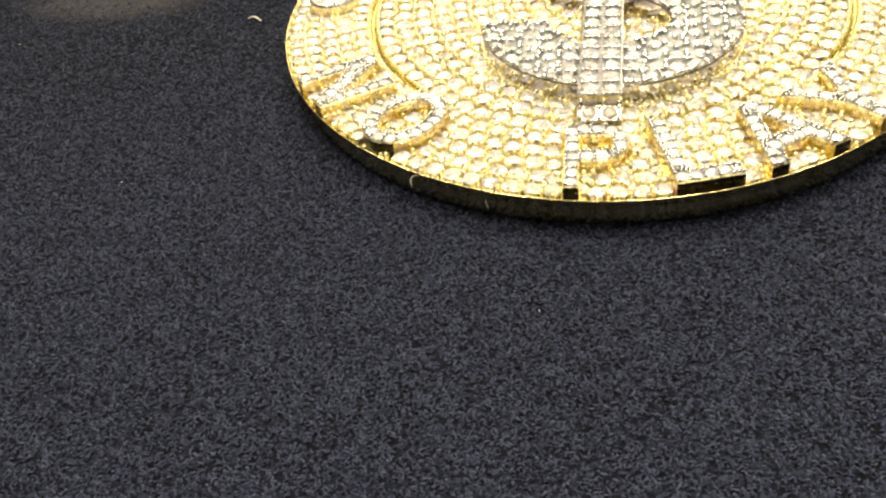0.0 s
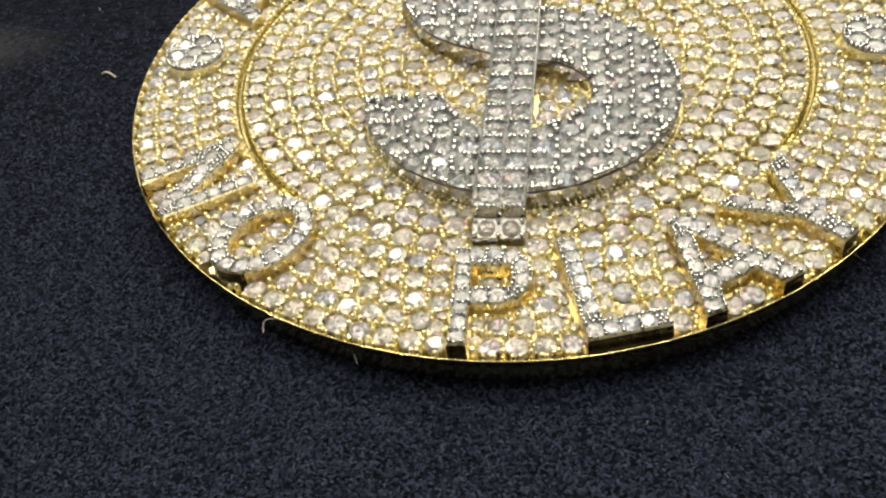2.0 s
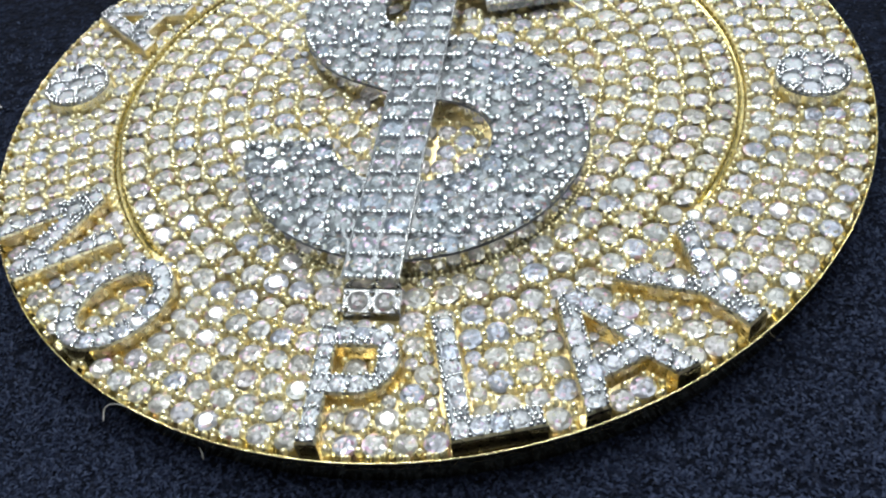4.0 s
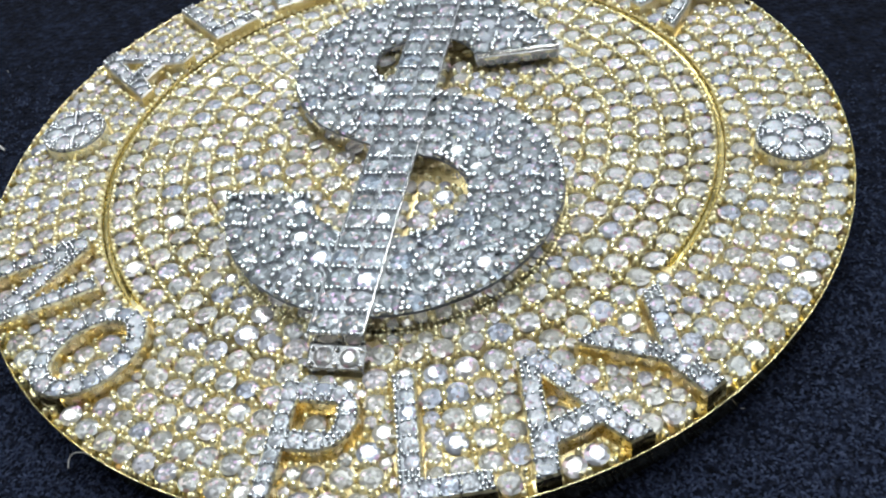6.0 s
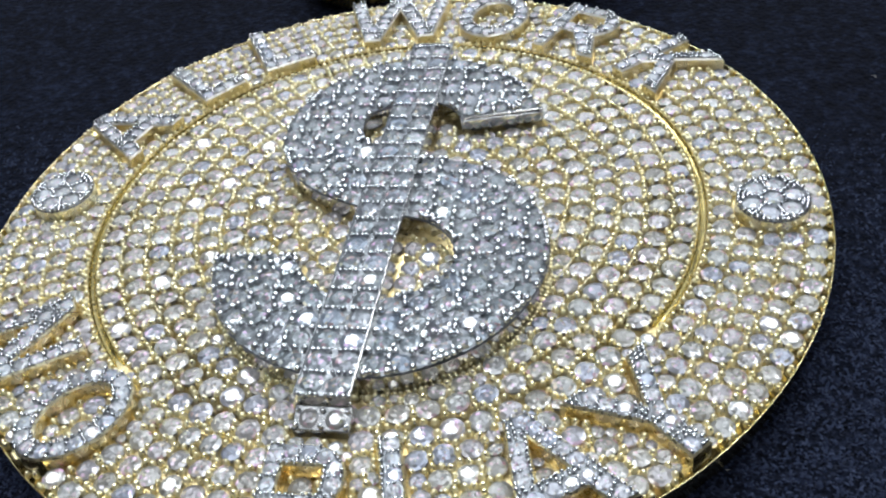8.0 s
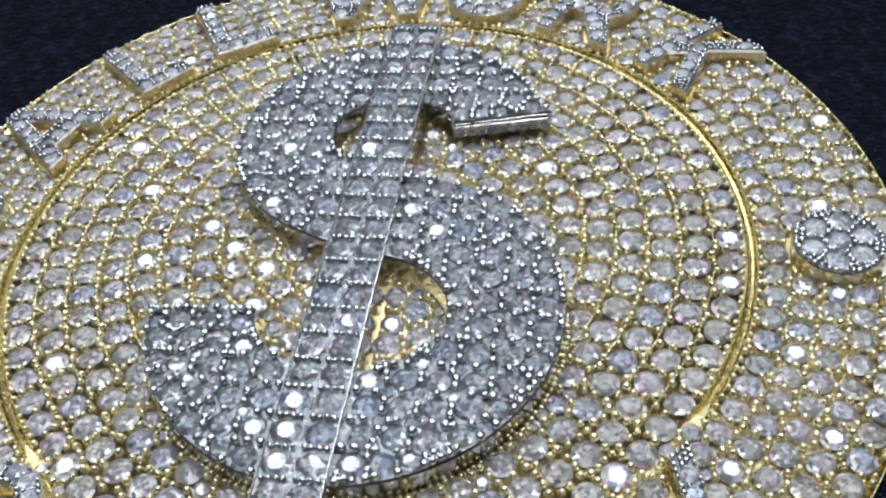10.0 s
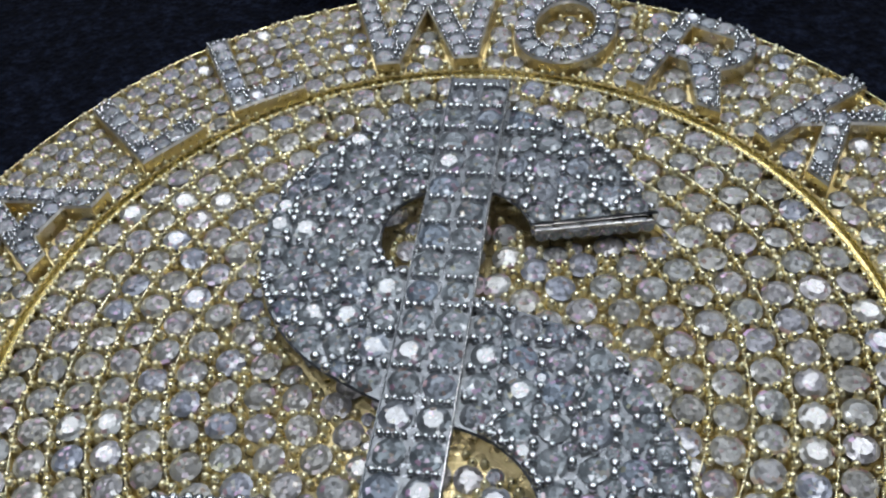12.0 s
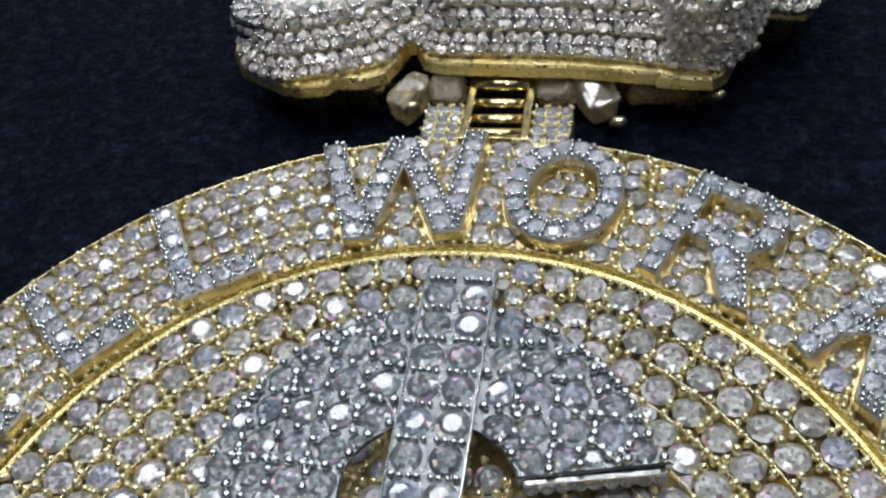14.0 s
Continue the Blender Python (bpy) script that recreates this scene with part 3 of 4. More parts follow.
wanted = [(k * (0.0875 + 0.0565 * i) + dice.uniform(-0.002, 0.002), -0.6075 + ROW * j + dice.uniform(-0.002, 0.002)) for i in range(7) for j in range(23) for k in (-1, 1)]
spots = [(x, y, 0.0245) for (x, y), d in zip(wanted, depth_inside(wanted, [dollar_line])) if d > 0.0235]
odd = [p for p in honeycomb(-0.42, -0.62, 0.42, 0.62, 0.006) if abs(p[0]) > 0.0575]
odd = fit_in(spots, odd, np.minimum(depth_inside(odd, [dollar_line]) - 0.002, [abs(x) - 0.057 for x, y in odd]), (0.0225, 0.0190, 0.0155, 0.0125))
stones([seat(x, y, DOLLAR_Z + 0.001, size, 3) for x, y, size in spots + odd], dollar)
pairs = Spread(0.0098)
for x, y, size in spots:
    for u, v in ((-0.0345, 0.0286), (-0.0215, 0.0286), (0.0215, 0.0286), (0.0345, 0.0286), (-0.0282, -0.0286), (0.0282, -0.0286), (0.0, 0.0286)):
        pairs.add(x + u, y + v)
beads = [p for p, d in zip(pairs.points, depth_inside(pairs.points, [dollar_line])) if d > 0.007 and abs(p[0]) > 0.064]
beads = [p for p in beads if all(math.hypot(p[0] - u, p[1] - v) > 0.85 * size for u, v, size in odd)]
kept = Spread(0.0128)
for p in beads + [p for p in filling(spots + odd, 0.0012, [], 0.006, 0.0135, 0.004, [dollar_line]) if abs(p[0]) > 0.064]:
    kept.add(*p)
joined("beading", bead_seats(kept.points, DOLLAR_Z + 0.006, 0.0082), BEAD_V, BEAD_F, WHITE, dollar, "small white gold prong beads", True)


def wall_stones(line, z, r, step, up=0.0, start=0.0):
    """Seats for a row of stones along an upright wall."""
    pts = [Vector(p) for p in line]
    out, walked, due = [], 0.0, start
    for a, b in zip(pts, pts[1:] + pts[:1]):
        length = (b - a).length
        while due <= walked + length and length > 1e-6:
            p = a.lerp(b, (due - walked) / length)
            d = (b - a).normalized()
            out.append(seat(p.x, p.y, z, r, 9, (d.y, -d.x, up)))
            due += step
        walked += length
    return out


arm = part("arm_channel", box(bmesh.new(), 0.138, 0.336, -0.0045, 0.0045, 0.022, 0.049, 0.002), RHODIUM, dollar, "polished channel of small stones under the arm")
arm.matrix_basis = Matrix.Translation((0, 0.258 * R, 0)) @ Matrix.Rotation(radians(11.0), 4, "Z")
stones([seat(0.148 + 0.0222 * i, 0.2535, 0.036, 0.0108, 3, (0, -0.85, 0.5)) for i in range(9)], arm)

side = dollar_line if area2(dollar_line) > 0 else dollar_line[::-1]
spots = [m.translation / R for m in wall_stones(inset(side, 0.002), 0, 0.01, 0.0128)]
spots = [p for p in spots if p.y < -0.15 and math.hypot(p.x - 0.02, p.y + 0.215) > 0.3]
joined("beading", bead_seats([(p.x * 1.006 + dice.uniform(-0.002, 0.002), p.y * 1.006 + dice.uniform(-0.001, 0.002)) for p in spots], 0.003, 0.0056), BEAD_V, BEAD_F, GOLD, dollar, "row of tiny gold beads along the foot of the side", True)

BAR = 0.0575
bar_line = [(-BAR, -0.646), (BAR, -0.646), (BAR, 0.640), (-BAR, 0.640)]
raised.append([bar_line])
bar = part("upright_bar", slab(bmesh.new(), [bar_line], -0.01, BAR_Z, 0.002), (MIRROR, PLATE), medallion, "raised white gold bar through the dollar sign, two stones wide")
rows = 22
spots = [(sx * 0.0280, -0.6165 + ROW * i) for i in range(rows) for sx in (-1, 1)]
stones([seat(x, y, BAR_Z + 0.001, 0.0258, 2.5) for x, y in spots], bar)
spots = [(k * u, -0.645 + ROW * i) for i in range(rows + 1) for u in (0.0460, 0.0340, 0.0215, 0.0100) for k in (-1, 1)]
joined("beading", bead_seats(spots, BAR_Z + 0.004, 0.0057), BEAD_V, BEAD_F, WHITE, bar, "small white gold prong beads", True)
for x in (-BAR + 0.002, BAR - 0.002):
    part("ridge", box(bmesh.new(), x - 0.0014, x + 0.0014, -0.644, 0.638, BAR_Z - 0.004, BAR_Z + 0.004, 0.0010), RHODIUM if x > 0 else PLATE, bar)
for i in range(rows):
    y = -0.6165 + ROW * i
    part("ridge", box(bmesh.new(), -0.0013, 0.0013, y - 0.013, y + 0.013, BAR_Z - 0.003, BAR_Z + 0.003, 0.0008), PLATE, bar)
def wedge(x0, x1, y0, y1, low, front, back):
    """A block whose top slopes up from its front edge to its back edge."""
    bm = bmesh.new()
    v = [bm.verts.new((x * R, y * R, z * R)) for x in (x0, x1) for y, z in ((y0, low), (y0, front), (y1, back), (y1, low))]
    for k in ((0, 1, 2, 3), (7, 6, 5, 4), (0, 4, 5, 1), (1, 5, 6, 2), (2, 6, 7, 3), (3, 7, 4, 0)):
        bm.faces.new([v[i] for i in k])
    bmesh.ops.recalc_face_normals(bm, faces=bm.faces)
    bmesh.ops.bevel(bm, geom=list(bm.edges), offset=0.0022 * R, segments=2, affect="EDGES", profile=0.5)
    return bm


step = part("bar_end", wedge(-BAR, BAR, -0.690, -0.645, -0.010, 0.018, 0.038), (RHODIUM,), bar, "low sloping framed step at the foot of the bar")
stones([seat(x, -0.668, 0.0282, 0.0205, 2, (0, -0.37, 0.93)) for x in (-0.027, 0.027)], step, data=STONE_GOLD)
joined("beading", [Matrix.Translation((x * R, y * R, (0.0325 + (y + 0.668) * 0.4) * R)) @ Matrix.Scale(0.0056 * R, 4) for x in (-0.050, 0.0, 0.050) for y in (-0.684, -0.656)], BEAD_V, BEAD_F, WHITE, step, "white gold prong beads", True)
raised.append([[(-BAR, -0.692), (BAR, -0.692), (BAR, -0.63), (-BAR, -0.63)]])


def ringless(p):
    """Whether a place lies where the border ring is open."""
    return RING[1] < math.degrees(math.atan2(p[1], p[0])) % 360 < RING[0] + 360


def opening(a):
    """How far a heading (degrees) lies within the ring's gap, 0 to 1."""
    a = (a + 360) % 360
    return max(0.0, min(1.0, (a - RING[1]) / 8, (RING[0] + 360 - a) / 8))


# the paved face: rings of stones inside and outside the border
BIG, FINE = 0.0254, 0.0231
face = []
for k in range(11):
    r = 0.6885 - 0.0597 * k
    n = max(6, round(2 * math.pi * r / 0.0570))
    a0 = dice.random() * 6.28
    for i in range(n):
        a = a0 + 2 * math.pi * i / n
        q = r + 0.0145 * opening(math.degrees(a))
        face.append((q * math.cos(a), q * math.sin(a), BIG))
TOP = (72.0, 176.0)  # headings between which the outer rows are finer
for r, give in ((0.7685, -0.0115), (0.8180, -0.008), (0.8675, -0.004), (0.9170, -0.002), (0.9660, 0.0)):
    n = round(2 * math.pi * r / 0.0527)
    a0 = dice.random() * 6.28
    for i in range(n):
        a = a0 + 2 * math.pi * i / n
        q = r + give * opening(math.degrees(a))
        if not TOP[0] < math.degrees(a) % 360 < TOP[1]:
            face.append((q * math.cos(a), q * math.sin(a), FINE))
for r in (0.7640, 0.8065, 0.8490, 0.8915, 0.9340, 0.9720):
    n = round(radians(TOP[1] - TOP[0]) * r / 0.0440)
    face += [(x, y, 0.0199) for x, y in arc(0, 0, r, r, TOP[0] + 2, TOP[1] - 2, n)]


def over(points):
    """How far each place lies inside any raised form (negative outside)."""
    most = np.full(len(points), -9.0)
    for lines in raised:
        most = np.maximum(most, depth_inside(points, lines))
    return most


face = [p for p, d in zip(face, over([q[:2] for q in face])) if d < -0.0155]
near = sorted(face, key=lambda p: math.hypot(p[0] - 0.1, p[1] - 0.35))[:300]
chosen = set(near)
setting = part("setting", revolve([(0.0, FIELD_Z + 0.0005), (0.7130, FIELD_Z + 0.0005), (0.7136, -0.0036), (0.0, -0.0036)]), WEB, medallion, "rough cut yellow gold plate between the stones")
part("outer_plate", revolve([(0.7384, FIELD_Z - 0.001), (0.7384, -0.0042), (0.7388, -0.0036), (0.962, -0.0036), (0.966, FIELD_Z - 0.001)]), WEB, setting, "rough cut yellow gold outside the ring")
stones([seat(x, y, 0.0045, size, 2.8) for x, y, size in near], setting, data=STONE_GOLD)
joined("stone_paving", [seat(x, y, 0.0045, size, 2.8) for x, y, size in face if (x, y, size) not in chosen], STONE_V, STONE_F, GEM_GOLD, setting, "round clear stones set in rings")
slot, last = bmesh.new(), None
for i in range(81):  # the plate runs on where the ring is open
    a = radians(RING[1] - 3 + (RING[0] + 366 - RING[1]) * i / 80)
    row = [slot.verts.new((r * R * math.cos(a), r * R * math.sin(a), z * R)) for r, z in ((0.7136, FIELD_Z), (0.7136, -0.0037), (0.7386, -0.0037), (0.7386, FIELD_Z))]
    for k in range(3) if last else ():
        slot.faces.new((last[k], last[k + 1], row[k + 1], row[k]))
    last = row
bmesh.ops.recalc_face_normals(slot, faces=slot.faces)
part("joining_plate", slot, WEB, setting)
# small stones in the counters of letters and other narrow places
tight = [p for p in honeycomb(-1, -1, 1, 1, 0.0085) if math.hypot(*p) < 0.703 or 0.752 < math.hypot(*p) < 0.974 or ringless(p) and math.hypot(*p) < 0.974]
room = -over(tight)
tight, room = zip(*[(p, d) for p, d in zip(tight, room) if d < 0.040])
fitted = fit_in(face, tight, room, (0.0225, 0.0195, 0.0165, 0.0138, 0.0112))
joined("stone_infill", [seat(x, y, 0.004, size, 4) for x, y, size in fitted], STONE_V, STONE_F, GEM_GOLD, setting, "small clear stones in narrow places")
beads = [p for p in filling(face + fitted, 0.0014, raised, 0.010, 0.0158, 0.0045) if math.hypot(*p) < 0.984 and (ringless(p) or not 0.709 < math.hypot(*p) < 0.745) ]
joined("beading", bead_seats(beads, 0.0030, 0.0080, 1.6), BEAD_V, BEAD_F, GOLD, setting, "small yellow gold prong beads between the stones", True)
for k in range(5):
    for a0, a1 in ((-36, 62), (118, 222)):
        part("ridge", wire(0.6588 - 0.0597 * k, 0.0016, 0.000, a0, a1, 6.0), GOLD, setting)

rim = [(0.9925 * math.cos(a), 0.9925 * math.sin(a)) for k in range(124) for a in (k * 2 * math.pi / 124 + dice.uniform(-0.006, 0.006), k * 2 * math.pi / 124 + 0.013)]
rim = [p for p, d in zip(rim, over(rim)) if d < -0.014]
joined("beading", bead_seats(rim, 0.004, 0.0064, 1.6), BEAD_V, BEAD_F, GOLD, setting, "gold prong beads along the rim", True)

# ---- the hinge lugs on the rim ----
for x0, x1 in ((-0.146, -0.070), (0.066, 0.141)):
    bm = box(bmesh.new(), x0, x1, 0.975, 1.088, -0.06, 0.004, 0.006)
    lug = part("hinge_lug", bm, GOLD, medallion, "small paved gold hinge block on the rim")
    spots = [(x0 + 0.013 + 0.0245 * i, 1.0 + 0.0245 * j) for i in range(3) for j in range(4)]
    stones([seat(x, y, 0.005, 0.0105, 4) for x, y in spots], lug)
    joined("beading", bead_seats(claws(spots, 0.0245, None, 0, 0.0), 0.008, 0.0036), BEAD_V, BEAD_F, GOLD, lug, "tiny gold prong beads", True)


# ---- the bail above it ----
def softened(line, times=2):
    """Rounds the corners of an outline."""
    for _ in range(times):
        line = [p for a, b in zip(line, line[1:] + line[:1]) for p in ((0.75 * a[0] + 0.25 * b[0], 0.75 * a[1] + 0.25 * b[1]), (0.25 * a[0] + 0.75 * b[0], 0.25 * a[1] + 0.75 * b[1]))]
    return line


bail = new("pendant_bail")
bail.location = (0, 1.38 * R, FELT_Z)
tagged(bail, "large stepped gold bail paved with clear stones on felt", "pendant bail")

plate_line = [
    (-0.590, 1.30), (-0.575, 1.205), (-0.540, 1.150), (-0.475, 1.116), (-0.440, 1.098), (-0.402, 1.090), (-0.352, 1.098), (-0.338, 1.118), (-0.285, 1.116), (-0.236, 1.138), (-0.219, 1.177), (-0.205, 1.225),
    (-0.185, 1.225), (-0.160, 1.176), (-0.117, 1.164), (0.008, 1.160), (0.141, 1.157), (0.228, 1.147), (0.296, 1.139), (0.300, 1.131), (0.395, 1.125), (0.418, 1.145), (0.440, 1.21), (0.470, 1.34),
    (0.57, 1.33), (0.62, 1.40), (0.63, 1.47), (0.60, 1.55), (0.45, 1.61), (-0.45, 1.61), (-0.58, 1.54), (-0.61, 1.43),
]
bail_line = softened([
    (-0.578, 1.31), (-0.572, 1.218), (-0.540, 1.142), (-0.460, 1.098), (-0.376, 1.114), (-0.286, 1.138), (-0.228, 1.164), (-0.205, 1.215), (-0.190, 1.222),
    (-0.164, 1.186), (-0.072, 1.182), (0.052, 1.183), (0.173, 1.175), (0.291, 1.160), (0.405, 1.144), (0.432, 1.171), (0.468, 1.253), (0.490, 1.325),
    (0.56, 1.30), (0.61, 1.34), (0.63, 1.42), (0.62, 1.50), (0.45, 1.61), (-0.45, 1.61), (-0.55, 1.54), (-0.575, 1.43),
])
part("base_plate", slab(bmesh.new(), [plate_line], 0.020, 0.044, 0.004, 0, None, -0.006), BRIGHT, bail, "thick hand-filed gold base plate with a scalloped edge")
part("gallery", slab(bmesh.new(), [inset(plate_line, 0.055)], -THICK, 0.019, 0.004, 0), WALL, bail, "open gold gallery under the plate")
for k in range(3):
    line = inset(bail_line, 0.002 + 0.031 * k)
    z0, z1 = 0.043 + 0.036 * k, 0.080 + 0.036 * k
    tier = part("tier", slab(bmesh.new(), [line], z0, z1, 0.024), (GOLD, PLATE), bail, "stepped tier whose slope is set with two rows of clear stones")
    rows_ = [(inset(line, 0.0060), z1 - 0.0175, 0.0142, 0.0272), (inset(line, 0.0185), z1 - 0.0048, 0.0138, 0.0266)]
    for way_, z, r, pitch in rows_:
        stones(wall_stones(way_, z, r, pitch, 1.1), tier, data=STONE_WARM)
    tips = [m.translation for m in wall_stones(inset(line, 0.0128), z1 - 0.0085, 0.01, 0.0131)] + [m.translation for m in wall_stones(inset(line, 0.0010), z1 - 0.0245, 0.01, 0.0262)]
    joined("beading", [Matrix.Translation(p) @ Matrix.Scale(0.0050 * R * dice.uniform(0.7, 1.15), 4) for p in tips], BEAD_V, BEAD_F, WHITE, tier, "row of tiny white gold beads", True)
    joined("stone_paving", [seat(x, y, z1 + 0.001, 0.0135, 5) for x, y in pave([line], 0.0285, 0.036)], STONE_V, STONE_F, GEM_WARM, tier, "clear stones on the tier")
top_line = inset(bail_line, 0.08)
spots = pave([top_line], 0.03, 0.012)
joined("stone_paving", [seat(x, y, 0.153, 0.0140, 5) for x, y in spots], STONE_V, STONE_F, GEM_WARM, bail, "paved top of clear stones")

block_line = softened([(0.295, 1.160), (0.408, 1.146), (0.442, 1.175), (0.478, 1.25), (0.502, 1.34), (0.45, 1.45), (0.30, 1.45)], 1)
block = part("corner_block", slab(bmesh.new(), [block_line], 0.046, 0.209, 0.008), (SATIN, SATIN), bail, "rounded corner block paved all over")
seats_ = [m for k in range(7) for m in wall_stones(block_line, 0.058 + 0.022 * k, 0.0140, 0.0268, 0.75, 0.0134 * (k % 2))]
stones(seats_ + [seat(x, y, 0.210, 0.0132, 5) for x, y in pave([block_line], 0.028, 0.012)], block, data=STONE_WARM)
beads_ = []
for z in (0.069, 0.091, 0.113, 0.135, 0.157, 0.179, 0.201):
    for m in wall_stones(block_line, z, 0.01, 0.0285):
        beads_.append(Matrix.Translation(m.translation) @ Matrix.Scale(0.0052 * R, 4))
joined("beading", beads_, BEAD_V, BEAD_F, WHITE, block, "tiny white gold beads", True)

lobe_line = arc(-0.470, 1.240, 0.100, 0.062, 0, 352.5, 47)
lobe = part("lobe", slab(bmesh.new(), [lobe_line], 0.07, 0.128, 0.006), (WHITE, PLATE), bail, "raised rounded lobe paved with clear stones")
spots = pave([lobe_line], 0.0265, 0.010)
stones([seat(x, y, 0.129, 0.0118, 5) for x, y in spots] + wall_stones(lobe_line, 0.112, 0.0115, 0.026, 0.6), lobe, data=STONE_WARM)
joined("beading", bead_seats(claws(spots, 0.0265, [lobe_line], 0.001, 0.0), 0.132, 0.0042), BEAD_V, BEAD_F, WHITE, lobe, "tiny white gold beads", True)


def rod(bm, a, b, r, n=14):
    """A round bar between two points, in radii."""
    a, b = Vector(a) * R, Vector(b) * R
    m = Matrix.Translation((a + b) / 2) @ (b - a).to_track_quat("Z", "Y").to_matrix().to_4x4()
    made = bmesh.ops.create_cone(bm, cap_ends=True, segments=n, radius1=r * R, radius2=r * R, depth=(b - a).length, matrix=m)
    for v in made["verts"]:
        for f in v.link_faces:
            f.smooth = len(f.verts) == 4
    return bm


loop = part("hinge_loop", box(box(bmesh.new(), -0.070, -0.054, 1.0, 1.185, -0.05, 0.004), 0.046, 0.062, 1.0, 1.185, -0.05, 0.004), POLISHED, bail, "polished gold hinge loop with round cross bars")
for y, z, r in ((1.018, -0.004, 0.012), (1.068, -0.016, 0.013), (1.112, -0.014, 0.012), (1.158, -0.006, 0.018)):
    part("cross_bar", rod(bmesh.new(), (-0.056, y, z), (0.050, y, z), r), POLISHED, loop)


def claw_data(x, y, z0, z1, lean_x, lean_y):
    """A slim gold claw that tapers to a rounded tip and leans out from under the plate."""
    bm = bmesh.new()
    a, b = Vector((x, y, z0)) * R, Vector((x + lean_x, y + lean_y, z1)) * R
    turn = (b - a).to_track_quat("Z", "Y").to_matrix().to_4x4()
    rows, n, last = ((0.0, 0.012), (0.5, 0.015), (0.8, 0.0155), (0.92, 0.0125), (0.98, 0.007)), 10, None
    for at, r in rows:
        ring = [bm.verts.new(Matrix.Translation(a.lerp(b, at)) @ turn @ Vector((r * R * math.cos(k * 6.28319 / n), 0.7 * r * R * math.sin(k * 6.28319 / n), 0))) for k in range(n)]
        for k in range(n) if last else ():
            bm.faces.new((last[k], last[(k + 1) % n], ring[(k + 1) % n], ring[k]))
        last = ring
    bm.faces.new(last)
    bmesh.ops.recalc_face_normals(bm, faces=bm.faces)
    for f in bm.faces:
        f.smooth = True
    return bm


for x, y, lx, ly in ((-0.200, 1.150, 0.025, -0.065), (-0.275, 1.195, 0.020, -0.060), (0.218, 1.115, 0.012, -0.065), (0.385, 1.180, 0.030, -0.050), (0.450, 1.31, 0.035, -0.040), (-0.24, 1.215, -0.02, -0.060)):
    part("claw", claw_data(x, y, -0.062, 0.004, lx, ly), GOLD, bail, "tapered gold claw")


def crystal(x, y, w, d, z0, z1, lean, seed):
    """A rough-cut block of clear stone with broken corners."""
    bm = bmesh.new()
    bmesh.ops.create_icosphere(bm, subdivisions=2, radius=1.0)
    rough = random.Random(seed)
    for v in bm.verts:
        c = Vector([math.copysign(abs(q) ** 0.45, q) for q in v.co])
        v.co = Vector((c.x * w * 0.56, c.y * d * 0.56, (z0 + z1) / 2 + c.z * (z1 - z0) / 2)) * R + Vector([rough.uniform(-0.005, 0.005) * R for _ in range(3)])
    bmesh.ops.rotate(bm, verts=bm.verts, cent=(0, 0, 0), matrix=Euler((radians(12), 0, radians(lean))).to_matrix())
    bmesh.ops.translate(bm, verts=bm.verts, vec=(x * R, y * R, 0))
    return bm


for n, (x, y, w, d, lean) in enumerate(((-0.198, 1.135, 0.055, 0.085, -32), (-0.118, 1.150, 0.065, 0.06, 0), (0.103, 1.155, 0.070, 0.06, 3), (0.183, 1.145, 0.062, 0.085, 30), (0.300, 1.175, 0.12, 0.05, 6))):
    part("gallery_stone", crystal(x, y, w, d, -0.06, 0.008, lean, n), CRYSTAL, bail, "block of clear stone set under the plate")

# ---- lint and nap on the felt ----


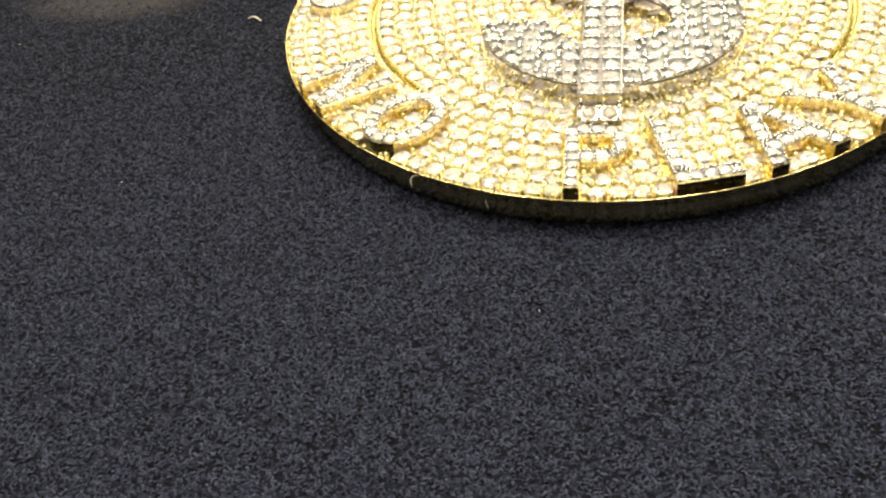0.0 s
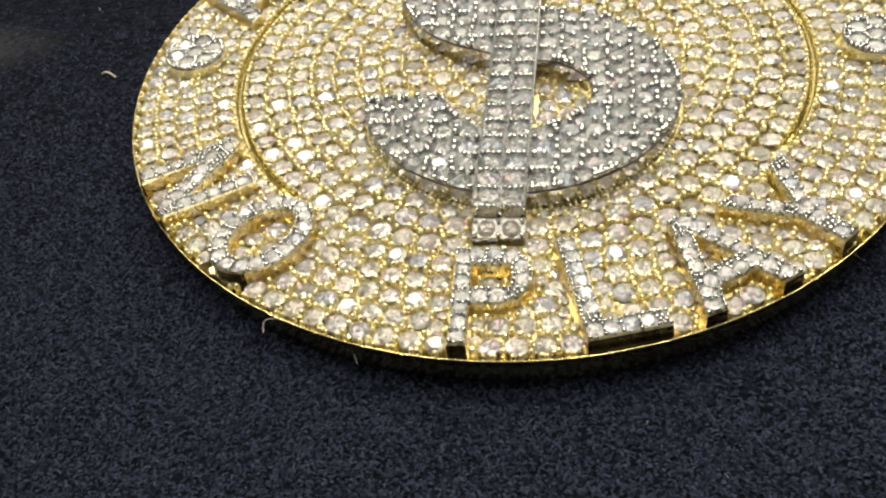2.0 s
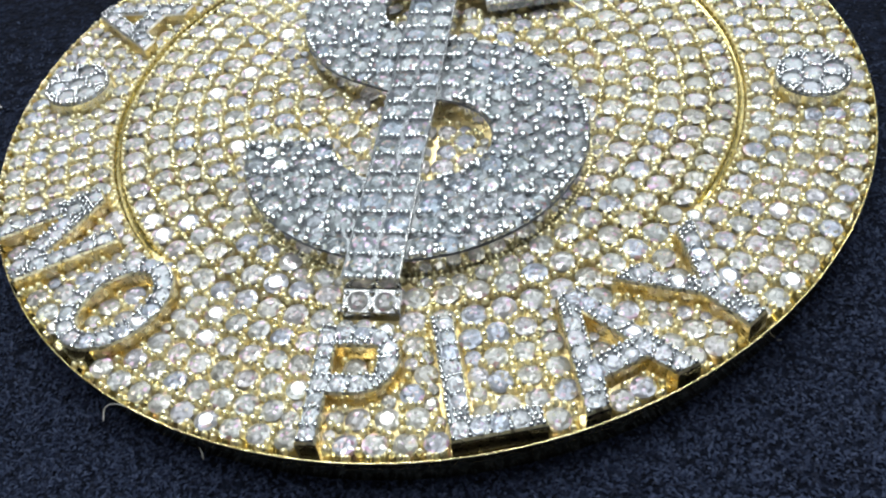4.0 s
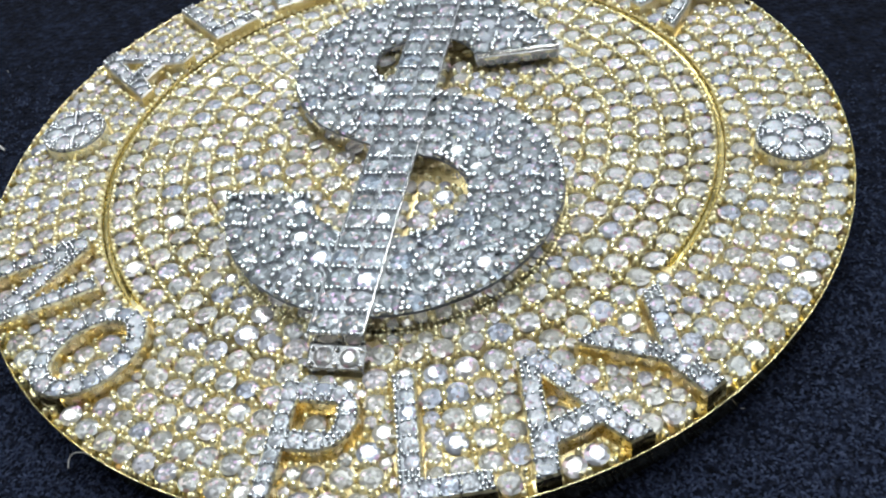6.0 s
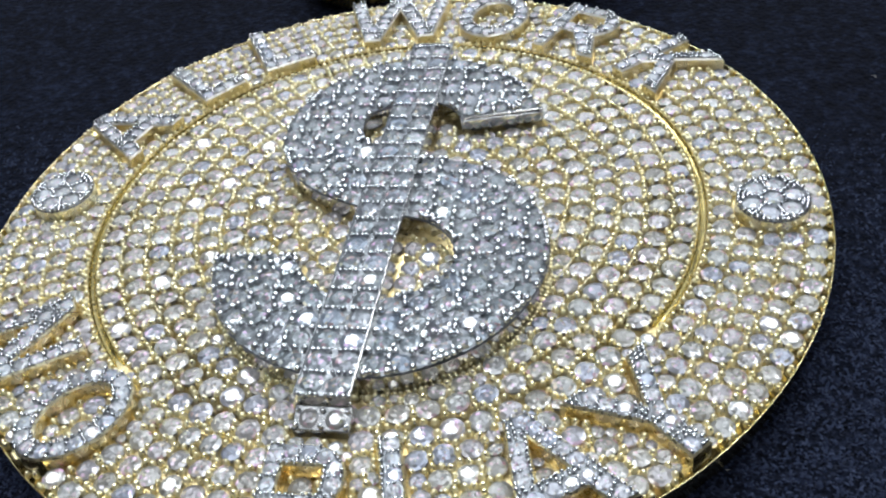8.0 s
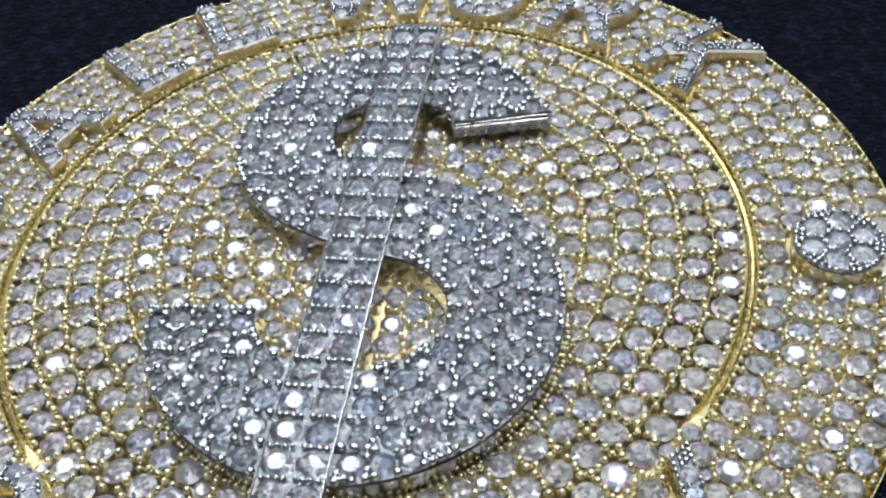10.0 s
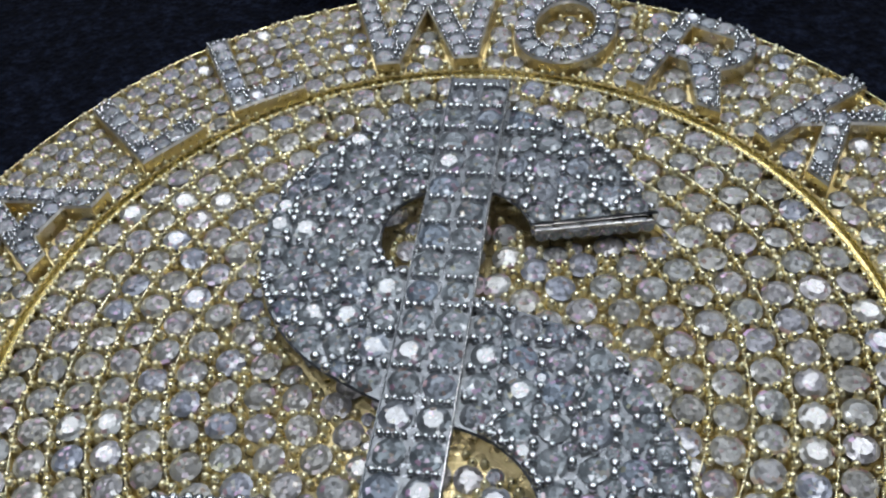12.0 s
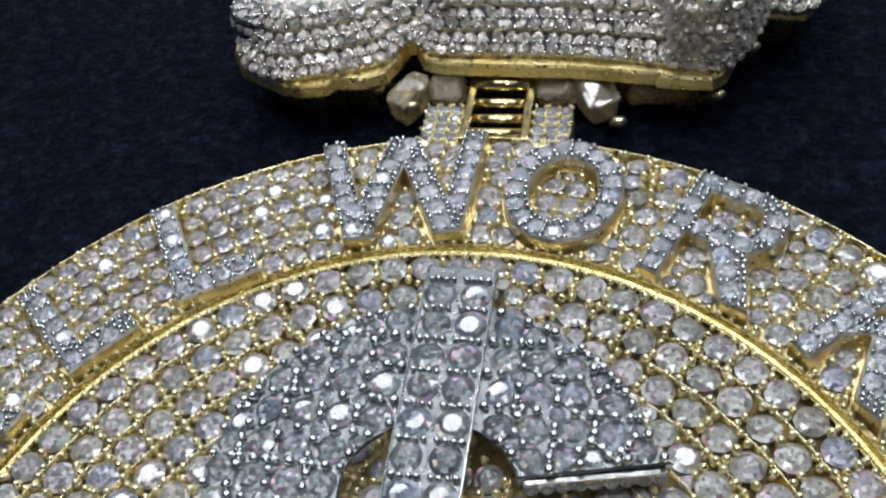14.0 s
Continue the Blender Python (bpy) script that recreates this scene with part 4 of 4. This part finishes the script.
def hairs(name, count, x0, x1, y0, y1, long, wide, material, label, lift=0.6, thin=(8.0, 9.0)):
    """Short loose fibres: thin bent blades that stand a little off the felt. thin: y between which they grow sparse."""
    rng = np.random.default_rng(count)
    x, y = rng.uniform(x0, x1, count) * R, rng.uniform(y0, y1, count) * R
    ok = (np.hypot(x, y) > 0.965 * R) & (rng.uniform(0, 1, count) < (thin[1] * R - y) / ((thin[1] - thin[0]) * R))
    x, y = x[ok], y[ok]
    n = len(x)
    a, size = rng.uniform(0, 6.283, n), long * rng.uniform(0.5, 1.5, n)
    bend, up = rng.uniform(-0.8, 0.8, n), lift * rng.uniform(0.2, 1.0, n)
    dx, dy = np.cos(a), np.sin(a)
    ex, ey = np.cos(a + bend), np.sin(a + bend)
    base = FELT_Z + 0.00001
    w = wide
    p = np.stack([
        np.stack([x - dy * w, y + dx * w, np.full(n, base)], 1),
        np.stack([x + dy * w, y - dx * w, np.full(n, base)], 1),
        np.stack([x + dx * size * 0.5 + dy * w * 0.8, y + dy * size * 0.5 - dx * w * 0.8, base + up * size * 0.7], 1),
        np.stack([x + dx * size * 0.5 - dy * w * 0.8, y + dy * size * 0.5 + dx * w * 0.8, base + up * size * 0.7], 1),
        np.stack([x + dx * size * 0.5 + ex * size * 0.5, y + dy * size * 0.5 + ey * size * 0.5, base + up * size * 0.6], 1),
    ], 1).reshape(-1, 3)
    faces = []
    for i in range(n):
        k = 5 * i
        faces += [(k, k + 1, k + 2, k + 3), (k + 3, k + 2, k + 4)]
    me = bpy.data.meshes.new(name)
    me.from_pydata(p.tolist(), [], faces)
    me.materials.append(material)
    return tagged(new(name, me), label, "felt nap", kind="stuff")


def nap_material():
    m, t, b = shader("felt_fibre")
    one = node(t, "ShaderNodeNewGeometry").outputs["Random Per Island"]
    t.links.new(ramp(t, one, [(0.0, (0.0044, 0.0062, 0.0144)), (0.45, (0.0132, 0.0184, 0.0396)), (0.85, (0.0222, 0.0304, 0.0620)), (1.0, (0.036, 0.046, 0.084))]), b.inputs["Base Color"])
    b.inputs["Roughness"].default_value = 0.7
    b.inputs["Specular IOR Level"].default_value = 0.12
    return m


NAP = nap_material()
hairs("felt_nap", 280000, -2.2, 2.0, -2.3, 0.5, 0.00046, 0.000125, NAP, "short dark fibres of the felt's nap", 0.8, (-0.9, 0.5))
hairs("lint_specks", 45, -2.2, 2.0, -2.3, 1.0, 0.0005, 0.00004, LINT, "tiny pale lint specks on the felt")


def fibre(name, points, thick, label):
    """One loose curled fibre as a thin tube."""
    curve = bpy.data.curves.new(name, "CURVE")
    curve.dimensions, curve.bevel_depth, curve.bevel_resolution, curve.resolution_u = "3D", thick, 2, 6
    line = curve.splines.new("BEZIER")
    line.bezier_points.add(len(points) - 1)
    for q, (x, y, z) in zip(line.bezier_points, points):
        q.co, q.handle_left_type, q.handle_right_type = (x * R, y * R, z * R), "AUTO", "AUTO"
    curve.materials.append(LINT)
    return tagged(new(name, curve), label, "lint", "loose lint fibres")


fibre("lint_fibre", [(-0.458, -0.936, -0.004), (-0.460, -0.912, 0.003), (-0.449, -0.905, 0.004), (-0.412, -0.912, 0.003), (-0.376, -0.927, 0.002)], 0.00003, "pale curled lint fibre caught on the pendant's rim")
fibre("lint_fibre", [(-0.268, -0.970, -0.024), (-0.265, -0.976, -0.03), (-0.261, -0.984, -0.037)], 0.00002, "short pale lint fibre on the pendant's side")
fibre("lint_fibre", [(-1.21, 0.075, -THICK + 0.004), (-1.19, 0.07, -THICK + 0.012), (-1.16, 0.055, -THICK + 0.005)], 0.00012, "pale lint fibre lying on the felt")
